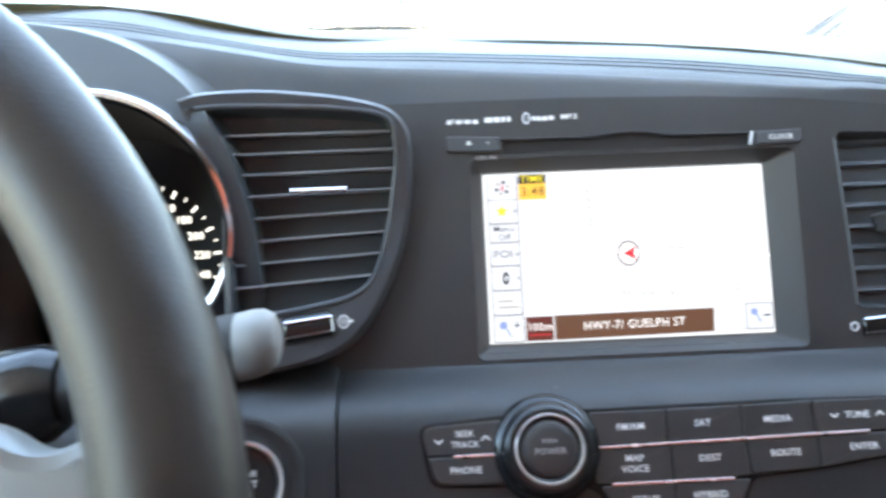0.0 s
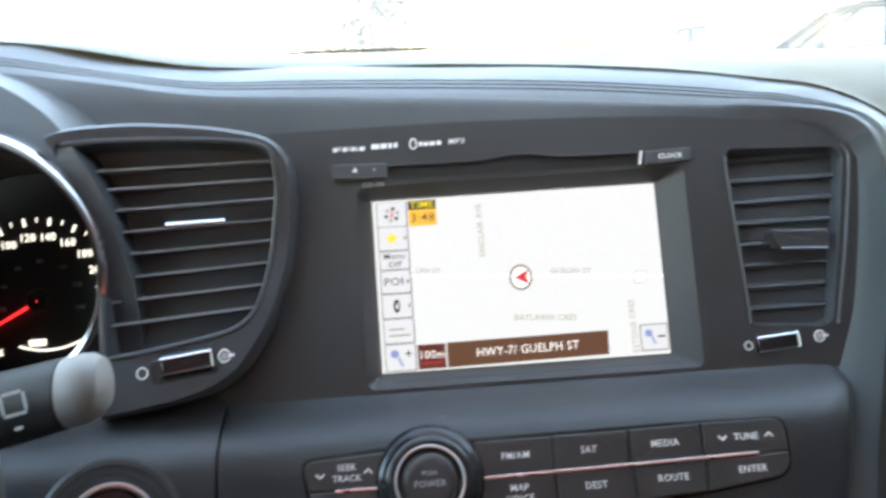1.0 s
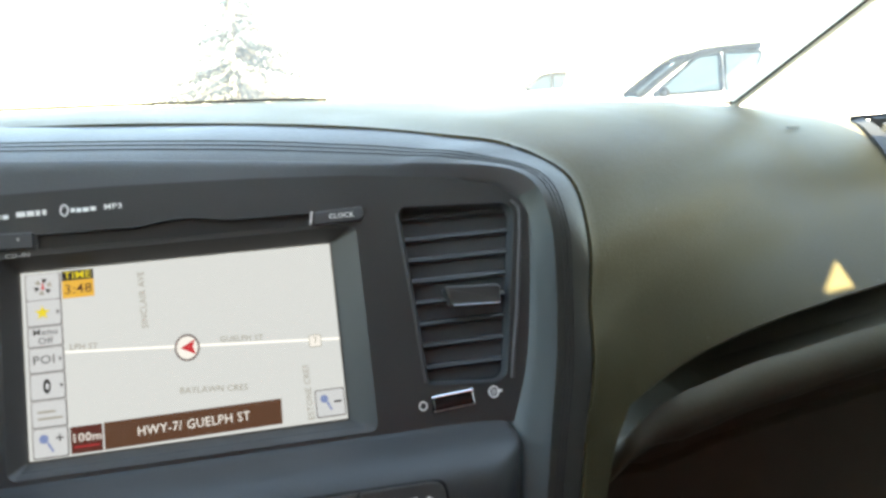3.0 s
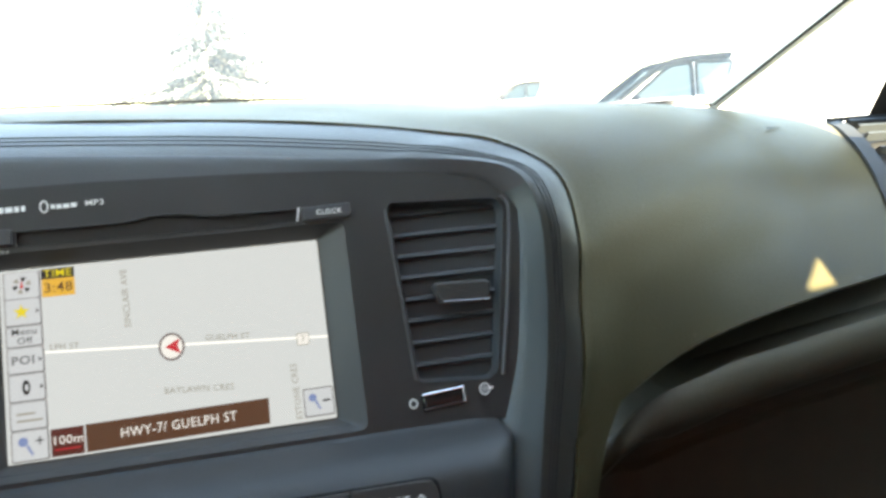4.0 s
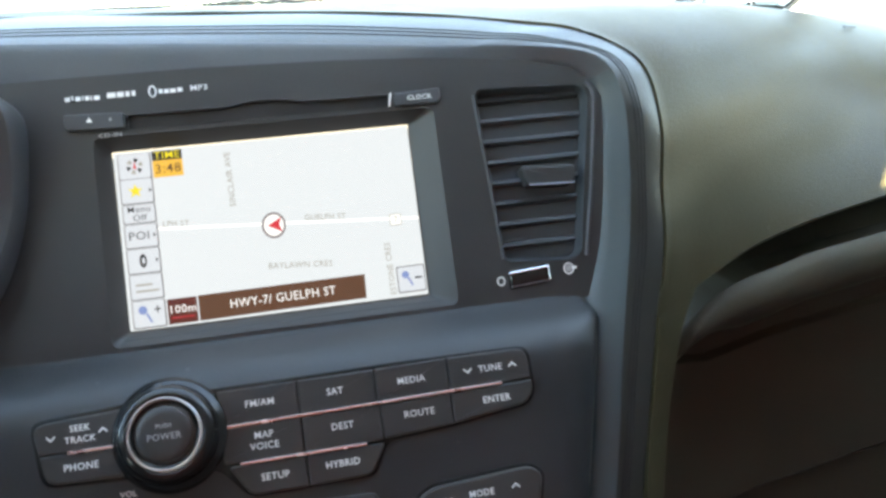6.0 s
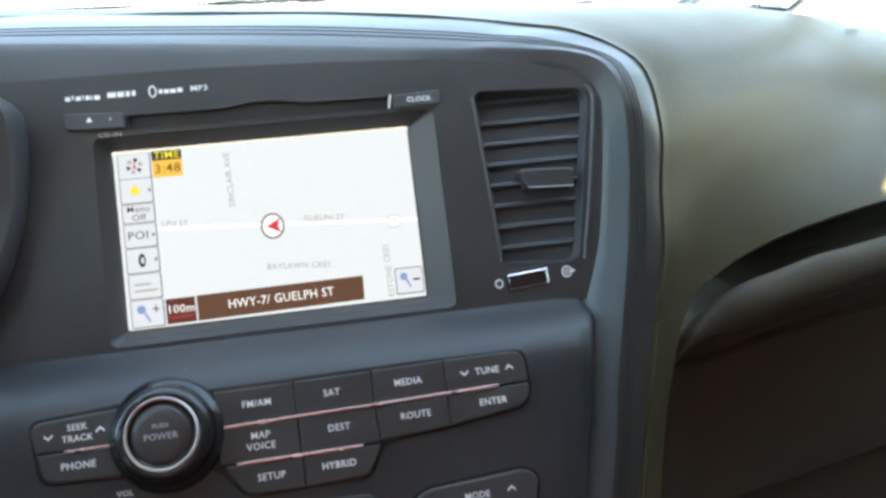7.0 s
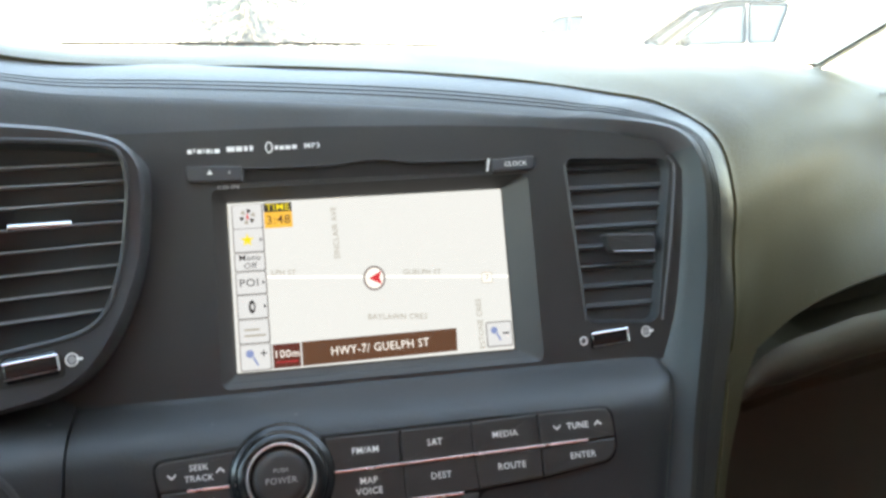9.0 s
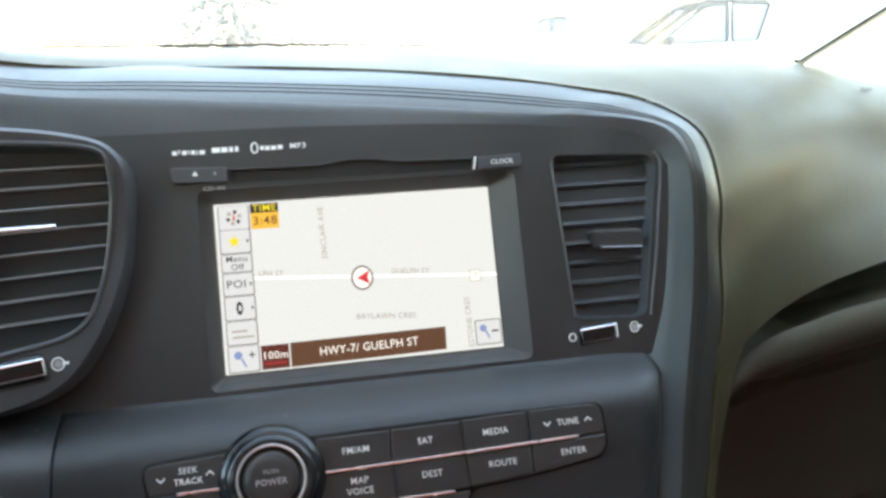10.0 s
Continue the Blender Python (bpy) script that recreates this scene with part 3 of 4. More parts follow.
on_screen("scale_box", [(-.0570, -.0448), (-.0424, -.0448), (-.0424, -.0320), (-.0570, -.0320)], M_BROWN_RED, .0003)
screen_words("100m", -.0497, -.0376, .0058, M_SWHITE, squeeze=1.05)
on_screen("scale_rule", [(-.0555, -.0420), (-.0440, -.0420), (-.0440, -.0414), (-.0555, -.0414)], M_SRED, .0005)
on_screen("banner", [(-.0416, -.0448), (.0434, -.0438), (.0438, -.0313), (-.0416, -.0318)], M_BROWN, .0003)
screen_words("HWY-7/ GUELPH ST", .0008, -.0381, .0064, M_SWHITE, 0.5, squeeze=.94)
on_screen("position_ring", [(.0002 + .0062 * math.cos(i * math.tau / 28), -.0002 + .0069 * math.sin(i * math.tau / 28)) for i in range(28)], M_RING, .0003)
on_screen("position_ring", [(.0002 + .0051 * math.cos(i * math.tau / 28), -.0002 + .0057 * math.sin(i * math.tau / 28)) for i in range(28)], M_SWHITE, .0004)
on_screen("position_arrow", [(-.0030, -.0002), (.0042, .0036), (.0030, -.0002), (.0042, -.0040)], M_SRED, .0005)
on_screen("route_shield", rounded(.0605, .0668, -.0076, -.0012, .0008, 2), M_INK_GREY, .0003)
on_screen("route_shield", rounded(.0609, .0664, -.0072, -.0016, .0006, 2), M_SWHITE, .0004)
screen_words("7", .0637, -.0044, .0046, M_INK_GREY)
screen_words("GUELPH ST", .0270, .0012, .0042, M_INK_GREY, ROAD_TURN)
screen_words("LPH ST", -.0487, .0062, .0042, M_INK_GREY, ROAD_TURN)
screen_words("BAYLAWN CRES", .0115, -.0224, .0044, M_INK_GREY, ROAD_TURN)
screen_words("SINCLAIR AVE", -.0193, .0263, .0045, M_INK_GREY, 91)
screen_words("ESTONE CRES", .0578, -.0300, .0044, M_INK_GREY, 91)

# disc slot, its keys and printed marks
FF = put(STACK, 0, 0, FACE_N)
slot = part("disc_slot", prism(rounded(-.067, .068, .053, .068, .001), -.010, -.0018, .0005, FF), M_SLOT, nav, "dark disc slot")
part("slot_edge", tube([put(FF, x, y, .0001) @ Vector() for x, y in slot_open], .00025, 5, True), M_FACE, slot, "thin black rim of the slot")
eject = part("eject_key", prism(round_poly([(-.0955, .0585), (-.094, .0568), (-.0668, .0560), (-.0668, .0640), (-.0957, .0652)], .0012), -.004, .0020, .0006, FF), M_POD, nav, "black eject key")
tri = bmesh.new()
tri.faces.new([tri.verts.new(put(FF, x, y, .0022) @ Vector()) for x, y in ((-.0850, .0602), (-.0818, .0601), (-.0834, .0628))])
part("lettering", tri, M_PRINT, eject, soft=False)
part("lettering", bars(put(FF, 0, 0, .0021), [(-.0738, -.0728, .0609)], .0014), M_PRINT_DIM, eject)
clock = part("clock_key", prism(round_poly([(.0700, .0542), (.0930, .0545), (.0950, .0562), (.0948, .0622), (.0700, .0612)], .0010), -.004, .0018, .0006, FF), M_POD, nav, "black clock key")
part("lettering", words("CLOCK", .0037, put(FF, .0835, .0580, .0020), squeeze=1.0), M_PRINT, clock, soft=False)
part("light_bar", prism([(.0668, .0548), (.0676, .0548), (.0690, .0618), (.0682, .0618)], -.002, .0014, .0002, FF), M_PRINT, nav, "slim white divider bar")
part("lettering", words("CD-IN", .0030, put(FF, -.0745, .0532, .0002), squeeze=1.3), M_PRINT_DIM, nav, soft=False)
part("logo_mark", bars(put(FF, 0, 0, .0002), [(-.0945, -.0920, .0732), (-.0912, -.0905, .0738), (-.0895, -.0870, .0732), (-.0862, -.0856, .0734), (-.0848, -.0828, .0732), (-.0822, -.0815, .0730), (-.0806, -.0778, .0730)], .0022), M_PRINT, nav)
part("logo_mark", bars(put(FF, 0, 0, .0002), [(-.0742, -.0700, .0737), (-.0694, -.0660, .0737), (-.0652, -.0632, .0737), (-.0622, -.0604, .0738)], .0027), M_PRINT, nav)
lm = tube([put(FF, -.0520 + .0017 * math.cos(a * math.tau / 16), .0738 + .0028 * math.sin(a * math.tau / 16), .0003) @ Vector() for a in range(16)], .0004, 5, True)
part("logo_mark", lm, M_PRINT, nav)
part("logo_mark", bars(put(FF, 0, 0, .0002), [(-.0490, -.0470, .0736), (-.0464, -.0440, .0734), (-.0434, -.0405, .0734), (-.0398, -.0372, .0736)], .0022), M_PRINT, nav)
part("lettering", words("MP3", .0040, put(FF, -.0290, .0738, .0002), squeeze=1.2), M_PRINT, nav, soft=False)


# ------------------------------------------------------------------ air vents
def blade(pts_front, depth, drop, thick, back):
    """One vent blade: front edge points, swept backward."""
    a = [p + V_AX * thick / 2 for p in pts_front]
    b = [p - V_AX * thick / 2 for p in pts_front]
    nose = [p + N_AX * thick * .4 for p in pts_front]
    c = [p - back * depth - V_AX * (thick / 2 - drop) for p in pts_front]
    d = [p - back * depth + V_AX * (thick / 2 + drop) for p in pts_front]
    bm = loft([d, a, nose, b, c])
    return bm


rvent = thing("air_vent", at(.146, .01, -.03), "black centre console air vent with level blades", "air vent", "dashboard air vents")
inner = shrink(rv_open, .002)
vent_rows = [[at(x, y, FACE_N + .0002) for x, y in rv_open], [at(x, y, FACE_N - .004) for x, y in inner], [at(x * .98 + .003, y, FACE_N - .045) for x, y in inner]]
part("duct", loft(vent_rows, True), M_VENT, rvent)
part("duct_back", prism(rounded(.105, .185, -.04, .065, .002), -.030, -.0078, .0003, FF), M_VENT, rvent)
edge_r = [at(p.x, p.y, FACE_N + .0008) for p in smooth_line([(.1755, .0585, 0), (.1790, .0530, 0), (.1780, .042, 0), (.1745, .022, 0), (.1700, -.002, 0), (.1650, -.024, 0), (.1625, -.036, 0)], 36)]
part("edge_trim", tube(edge_r, .0010, 8), M_BLADE, rvent, "pale satin edge strip")
part("edge_trim", tube([at(p.x, p.y, FACE_N + .0004) for p in smooth_line([(.1128, .0565, 0), (.1142, .030, 0), (.1158, .0, 0), (.1172, -.033, 0)], 20)], .0008, 8), M_POD, rvent, "dark satin edge strip")
for k in range(-3, 5):
    v = .0085 + .0114 * k
    t = (v + .036) / .094
    l, r = .1165 - .0022 * t, .1595 + .0165 * t
    prof = ((.0028, -.022), (.0024, -.011), (.0019, -.0072), (.0012, -.0056), (-.0002, -.0050), (-.0012, -.0058), (-.0018, -.0080), (-.0016, -.012), (.0008, -.022))
    part("blade", loft([[at(l + (r - l) * q / 6, v + dv, FACE_N + dn) for q in range(7)] for dv, dn in prof]), M_VENT, rvent)
tab = part("tab", prism(round_poly([(.1352, .0052), (.1372, .0045), (.1600, .0034), (.1618, .0044), (.1628, .0120), (.1605, .0138), (.1340, .0152), (.1325, .0142)], .0012), -.008, .0026, .0012, FF), M_FACE, rvent, "dark sliding tab")
part("tab_edge", tube([at(.1362 + .0248 * k / 6, .0047 - .0012 * k / 6, FACE_N + .0028) for k in range(7)], .00045, 8), M_SATIN, tab, "bright chrome lower edge")


def thumbwheel(owner, cx, cy, w, m, tilt):
    mm = put(m, cx, cy, 0, tilt)
    ww = part("thumbwheel", lathe([(.001, -w / 2), (.0075, -w / 2), (.0085, -w / 2 + .001), (.0085, w / 2 - .001), (.0075, w / 2), (.001, w / 2)], mm @ Matrix.Translation((0, 0, -.0078)) @ Matrix.Rotation(radians(90), 4, "Y"), 40), M_GLOSS, owner, "black thumbwheel")
    part("wheel_trim", tube([mm @ Vector((-w / 2 + w * k / 8, .0036, .0012)) for k in range(9)], .0007, 8), M_CHROME, ww)
    part("wheel_trim", tube([mm @ Vector((-w / 2 + w * k / 8, -.0036, .0008)) for k in range(9)], .0004, 6), M_SATIN, ww)
    part("wheel_trim", tube([mm @ Vector((w / 2, -.0034 + .0068 * k / 4, .0012)) for k in range(5)], .0006, 6), M_BRIGHT, ww)


thumbwheel(rvent, .1300, -.0438, .0215, FF, 4)


def ring_mark(owner, cx, cy, r, m, part_fill=False):
    part("symbol", tube([put(m, cx + r * math.cos(a * math.tau / 20), cy + r * 1.1 * math.sin(a * math.tau / 20), .0003) @ Vector() for a in range(20)], .00040, 5, True), M_PRINT, owner)
    if part_fill:
        part("symbol", prism([(cx + r * .62 * math.cos(a * math.tau / 14), cy + r * .7 * math.sin(a * math.tau / 14)) for a in range(14)], 0, .0003, .00005, m), M_PRINT_DIM, owner)
        part("symbol", bars(put(m, 0, 0, .0001), [(cx + r * .7, cx + r * 1.8, cy + .0002)], .0014), M_PRINT, owner)


ring_mark(rvent, .1143, -.0444, .0019, FF)
ring_mark(rvent, .1518, -.0420, .0025, FF, True)

# driver's side vent pod
lvent = thing("air_vent", at(-.16, .01, -.03), "charcoal driver-side air vent pod with level blades", "air vent", "dashboard air vents")


def pod_n(u, v):
    return .021 + (-.12 - u) * .26 + max(0, v - .02) * .25


def on_pod(x, y):
    return at(x, y, pod_n(x, y))


pod_outline = [tuple(p.xy) for p in smooth_line([(-.2210, .0745, 0), (-.212, .0775, 0), (-.198, .0792, 0), (-.182, .080, 0), (-.164, .0795, 0), (-.145, .078, 0), (-.126, .074, 0), (-.1175, .066, 0), (-.1155, .056, 0), (-.1165, .038, 0), (-.1195, .017, 0),
               (-.1255, -.003, 0), (-.1345, -.022, 0), (-.1465, -.038, 0), (-.162, -.0468, 0), (-.18, -.0510, 0), (-.195, -.0535, 0), (-.2045, -.0545, 0)], 60)] + [(-.2045, .022)]
pod_open = [tuple(p.xy) for p in smooth_line([(-.2185, .0708, 0), (-.203, .0728, 0), (-.18, .0737, 0), (-.15, .0737, 0), (-.129, .0718, 0), (-.1225, .0660, 0), (-.1212, .052, 0), (-.1235, .035, 0), (-.1268, .017, 0), (-.1315, .000, 0), (-.1372, -.0115, 0),
            (-.147, -.0185, 0), (-.165, -.0228, 0), (-.185, -.0262, 0), (-.2030, -.0288, 0)], 50)] + [(-.2030, .023)]
pm = sheet(pod_outline, [pod_open], on_pod)
back = [on_pod(x, y) for x, y in pod_outline]
loft([back, [p + (p - on_pod(-.17, .01)).normalized() * .0022 - N_AX * .003 for p in back], [p + (p - on_pod(-.17, .01)).normalized() * .003 - N_AX * .05 for p in back]], False, pm)
part("pod_shell", pm, M_POD, lvent, "charcoal satin pod with rounded rim")
part("pod_rim", tube([on_pod(x, y) - N_AX * .0002 for x, y in pod_open], .0014, 8, True), M_POD, lvent, "rounded inner rim")
inner = shrink(pod_open, .0015)
part("duct", loft([[on_pod(x, y) + N_AX * .0001 for x, y in pod_open], [on_pod(x, y) - N_AX * .005 for x, y in inner], [on_pod(x, y) - N_AX * .05 for x, y in inner]], True), M_SLAT, lvent)
part("duct_back", sheet(shrink(pod_open, -.001), [], lambda x, y: on_pod(x, y) - N_AX * .0150), M_SLAT, lvent)
for v in (.0646, .0559, .0463, .0361, .0257, .0146, .0034, -.0078):
    xs = [x for x, y in pod_open if abs(y - v) < .006 and x > -.17]
    r = (max(xs) if xs else -.14) - .001
    l = -.2025 - .0155 * max(0, (v - .023) / .0475)
    us = [l + (r - l) * q / 8 for q in range(9)]
    part("blade", blade([at(u, v + .0055 * (q / 8 - .9), pod_n(u, v) - .0062) for q, u in enumerate(us)], .022, .0025, .0013, N_AX), M_BLADE, lvent)
    # Thin pale line on the blade's nose, a highlight done in colour.
    part("blade_glint", tube([at(u, v + .0055 * (q / 8 - .9), pod_n(u, v) - .0057) for q, u in enumerate(us)], .00055, 6), M_EDGE, lvent)
part("tab", tube([at(-.1735 + .0265 * k / 8, .0336 + .0014 * k / 8, pod_n(-.1735 + .0265 * k / 8, .037) + .0005) for k in range(9)], .0021, 10, flat=.9), M_CHROME, lvent, "bright chrome sliding tab")
POD = frame_of(on_pod(-.1665, -.034), at(-.15, -.034, pod_n(-.15, -.034)) - at(-.19, -.034, pod_n(-.19, -.034)), V_AX)
# Flat dark plate on the pod; its colour stands for a recess's shade.
part("wheel_shade_plate", prism(rounded(-.0170, .0130, -.0058, .0054, .002), -.001, .0004, .0003, put(POD, 0, 0, 0, 7)), M_DARK, lvent)
thumbwheel(lvent, -.0010, .0014, .0235, put(POD, 0, 0, .0022), 7)
ring_mark(lvent, -.0212, -.0022, .0024, POD)
ring_mark(lvent, .0165, .0034, .0027, POD, True)


# ------------------------------------------------------------------ audio key panel
audio = thing("audio_key_panel", PANEL @ Vector((0, -.02, 0)), "grey audio key panel with white lettering under the screen", "control panel")
bed_out = round_poly([(-.1160, .0030), (-.060, .0070), (-.030, .0072), (.060, .0078), (.1178, .0072), (.1178, -.0155), (.1128, -.0216), (.0760, -.0264), (.0435, -.0288), (.0360, -.0434), (-.0215, -.0443), (-.034, -.0300), (-.1110, -.0266)],
                     [.006, .002, .002, .01, .006, .004, .005, .01, .004, .004, .005, .004, .006])
part("key_bed", prism(bed_out, -.006, .0006, .0004, PANEL), M_GLOSS, audio, "black recessed key bed")


def key(outline, text, tx, ty, size=.0045, r=.0008, squeeze=.97, rr=None):
    k = part("key", prism(round_poly(outline, rr or r), -.003, .0022, .0007, PANEL), M_BUTTON, audio)
    if text:
        for i, line in enumerate(text.split("|")):
            n = len(text.split("|"))
            part("lettering", words(line, size, put(PANEL, tx, ty + (n - 1) * .0025 - i * .0050, .0023), squeeze=squeeze), M_PRINT, k, soft=False)
    return k


g = .00035
key([(-.0330 + g, -.0112), (.0042 - g, -.0110), (.0042 - g, .0052), (-.0330 + g, .0052)], "FM/AM", -.0135, -.0025)
key([(.0042 + g, -.0109), (.0408 - g, -.0104), (.0408 - g, .0055), (.0042 + g, .0053)], "SAT", .0215, -.0022)
key([(.0408 + g, -.0104), (.0760 - g, -.0099), (.0760 - g, .0062), (.0408 + g, .0056)], "MEDIA", .0580, -.0019)
tune = key([(.0760 + g, -.0098), (.1163, -.0092), (.1160, .0060), (.0760 + g, .0062)], "TUNE", .0970, -.0016, rr=[.0008, .0008, .006, .0008])
part("lettering", chevron(.0858, -.0020, .0019, False, put(PANEL, 0, 0, .00235)), M_PRINT, tune, soft=False)
part("lettering", chevron(.1080, -.0008, .0019, True, put(PANEL, 0, 0, .00235)), M_PRINT, tune, soft=False)
key([(-.0320 + g, -.0280), (.0050 - g, -.0280), (.0046 - g, -.0120), (-.0320 + g, -.0122)], "MAP|VOICE", -.0130, -.0197)
key([(.0050 + g, -.0280), (.0420 - g, -.0274), (.0412 - g, -.0112), (.0046 + g, -.0119)], "DEST", .0232, -.0186)
key([(.0420 + g, -.0273), (.0757 - g, -.0252), (.0762 - g, -.0106), (.0412 + g, -.0112)], "ROUTE", .0598, -.0178)
key([(.0757 + g, -.0251), (.1120, -.0205), (.1163, -.0150), (.1163, -.0099), (.0762 + g, -.0105)], "ENTER", .0978, -.0165, rr=[.0008, .005, .004, .0008, .0008])
key([(-.0210, -.0432), (.0055 - g, -.0432), (.0052 - g, -.0294), (-.0300, -.0294)], "SETUP", -.0095, -.0362, rr=[.004, .0008, .0008, .002])
key([(.0055 + g, -.0432), (.0345, -.0424), (.0420, -.0290), (.0052 + g, -.0294)], "HYBRID", .0215, -.0354, rr=[.0008, .004, .002, .0008])
seek = key([(-.1115, -.0122), (-.0770, -.0122), (-.0740, .0036), (-.1145, .0014)], "SEEK|TRACK", -.0935, -.0048, .0041, rr=[.0008, .0008, .001, .006])
part("lettering", chevron(-.1060, -.0060, .0019, False, put(PANEL, 0, 0, .00235)), M_PRINT, seek, soft=False)
part("lettering", chevron(-.0835, -.0040, .0019, True, put(PANEL, 0, 0, .00235)), M_PRINT, seek, soft=False)
key([(-.1085, -.0255), (-.0755, -.0262), (-.0770, -.0129), (-.1112, -.0129)], "PHONE", -.0935, -.0193, rr=[.005, .001, .0008, .0008])
for a, b in (((-.0290, -.0116), (.1015, -.0094)), ((-.0245, -.0288), (.0335, -.0284)), ((-.0990, -.0126), (-.0780, -.0126))):
    part("accent_strip", tube([PANEL @ Vector((a[0] + (b[0] - a[0]) * k / 12, a[1] + (b[1] - a[1]) * k / 12, .0023)) for k in range(13)], .0007, 6), M_ACCENT, audio, "thin chrome accent strip, tinted for a red reflection")
part("lettering", words("VOL", .0036, put(PANEL, -.0745, -.0345, .0006), squeeze=1.0), M_PRINT, audio, soft=False)

KNOB = put(PANEL, -.0545, -.0110, 0)
knob = part("power_knob", lathe([(.0262, -.004), (.0262, .001), (.0252, .0030), (.0235, .0042), (.0225, .0050), (.0220, .0090), (.0214, .0112), (.0202, .0128), (.0188, .0137), (.0174, .0140), (.0166, .0136), (.0150, .0136), (.0135, .0125)], KNOB, 64), M_GLOSS, audio, "black rotary power knob")
part("chrome_ring", lathe([(.0165, .0134), (.0163, .0143), (.0159, .0147), (.0153, .0146), (.0150, .0140), (.0148, .0130)], KNOB, 64), M_BRIGHT, knob, "chrome ring")
part("cap", lathe([(.0136, .0122), (.0124, .0128), (.0121, .0142), (.0115, .0147), (.0085, .0150), (.0005, .0151)], KNOB, 48), M_BUTTON, knob)
part("lettering", words("PUSH", .0028, put(KNOB, 0, .0035, .0154), squeeze=1.0), M_PRINT_DIM, knob, soft=False)
part("lettering", words("POWER", .0042, put(KNOB, 0, -.0012, .0154), squeeze=.97), M_PRINT_DIM, knob, soft=False)

# climate panel under it
climate = thing("climate_panel", PANEL @ Vector((.03, -.07, 0)), "grey climate control keys below the audio keys", "control panel")
pill = round_poly([(.046, -.078), (.108, -.076), (.114, -.0540), (.108, -.0495), (.060, -.0525), (.052, -.058)], [.008, .008, .006, .004, .008, .006])
part("key_bed", prism(shrink(pill, -.0015), -.004, .0008, .0004, PANEL), M_GLOSS, climate)
mode = part("key", prism(pill, -.003, .0028, .0012, PANEL), M_BUTTON, climate)
part("lettering", words("MODE", .0042, put(PANEL, .0835, -.0585, .0029), squeeze=.97), M_PRINT, mode, soft=False)
part("lettering", chevron(.0675, -.0600, .0019, False, put(PANEL, 0, 0, .0030)), M_PRINT, mode, soft=False)
part("lettering", chevron(.1000, -.0570, .0019, True, put(PANEL, 0, 0, .0030)), M_PRINT, mode, soft=False)
part("key", prism(round_poly([(-.010, -.078), (.036, -.076), (.036, -.0505), (-.004, -.0495)], .004), -.003, .0024, .0012, PANEL), M_BUTTON, climate)


# ------------------------------------------------------------------ knee panel and start button
def knee_n(u, v):
    d = max(0, -.155 - u)
    return low_n(v) + .0008 + .45 * min(d, .06) + .15 * max(0, d - .06)


kr = []
for v in [-.045, -.052, -.0565, -.0605, -.065, -.070, -.0755, -.082, -.09, -.10, -.12, -.15, -.20]:
    kr.append([at(-.1555, v, low_n(v) - .02), at(-.1555, v, low_n(v) - .001)] + [at(-.1557 - .26 * k / 26, v, knee_n(-.1557 - .26 * k / 26, v)) for k in range(27)])
part("knee_panel", loft(kr), M_PANEL, dash, "soft black driver knee panel")
sb0 = at(-.1965, -.1025, knee_n(-.1965, -.1025))
START = frame_of(sb0, at(-.18, -.1025, knee_n(-.18, -.1025)) - at(-.21, -.1025, knee_n(-.21, -.1025)), at(-.1965, -.08, knee_n(-.1965, -.08)) - at(-.1965, -.12, knee_n(-.1965, -.12)))
start = thing("start_button", START @ Vector((0, 0, -.01)), "black engine start button with a chrome ring", "start button")
part("housing", lathe([(.0310, -.004), (.0305, .0015), (.0290, .0030), (.0270, .0032), (.0245, .0015), (.0235, .0005)], START, 56), M_FACE, start, "black round housing")
part("chrome_ring", lathe([(.0197, .000), (.0195, .0030), (.0187, .0040), (.0176, .0038), (.0168, .0022), (.0165, -.001)], START, 56), M_BRIGHT, start, "chrome ring")
part("gap_ring", lathe([(.0240, -.0004), (.0194, -.0004)], START, 48), M_DARK, start)
scap = part("cap", lathe([(.0165, -.001), (.0163, .0012), (.0152, .0020), (.0140, .0016), (.0130, .0014), (.0005, .0012)], START, 48), M_GLOSS, start, "black push cap")
for k, line in enumerate(("ENGINE", "START", "STOP")):
    part("lettering", words(line, .0036 if k != 1 else .0045, put(START, 0, .0042 - .0047 * k, .0018), squeeze=1.1), M_PRINT, scap, soft=False)

# ------------------------------------------------------------------ instrument cluster
cluster = thing("instrument_cluster", (-.29, .09, .93), "round speedometer with lit white numerals in a chrome-ringed hood", "instrument cluster")
DIAL = frame_of((-.2884, .0760, .9350), (1, 0, 0), (0, math.sin(radians(12)), math.cos(radians(12))))
part("dial_face", lathe([(.115, -.002), (.115, 0), (.0005, 0)], DIAL, 64), M_DIAL, cluster, "black speedometer face")
for i in range(14):
    ang = radians(208 - 18.3 * i)
    part("lettering", words(str(i * 20), .0067, put(DIAL, .0392 * math.cos(ang), .0392 * math.sin(ang), .0006), squeeze=.95), M_NUM, cluster, soft=False)
    for j in (0, .5):
        a2 = ang - radians(18.3) * j
        if i == 13 and j:
            continue
        mm = DIAL @ Matrix.Rotation(a2, 4, "Z")
        part("tick", box(.0465 if not j else .0484, .0513, -.0007 if not j else -.0003, .0007 if not j else .0003, .0003, .0008, None, mm), M_NUM, cluster)
for i in range(7):
    ang = radians(190 - 34 * i)
    part("lettering", words(str(i * 20 + 20), .0038, put(DIAL, .0242 * math.cos(ang), .0242 * math.sin(ang), .0006)), M_PRINT_DIM, cluster, soft=False)
nd = DIAL @ Matrix.Rotation(radians(207), 4, "Z")
part("needle", prism([(.0, -.0011), (.043, -.0004), (.043, .0004), (.0, .0011)], .003, .005, .0003, nd), M_RED, cluster, "red speedometer needle")
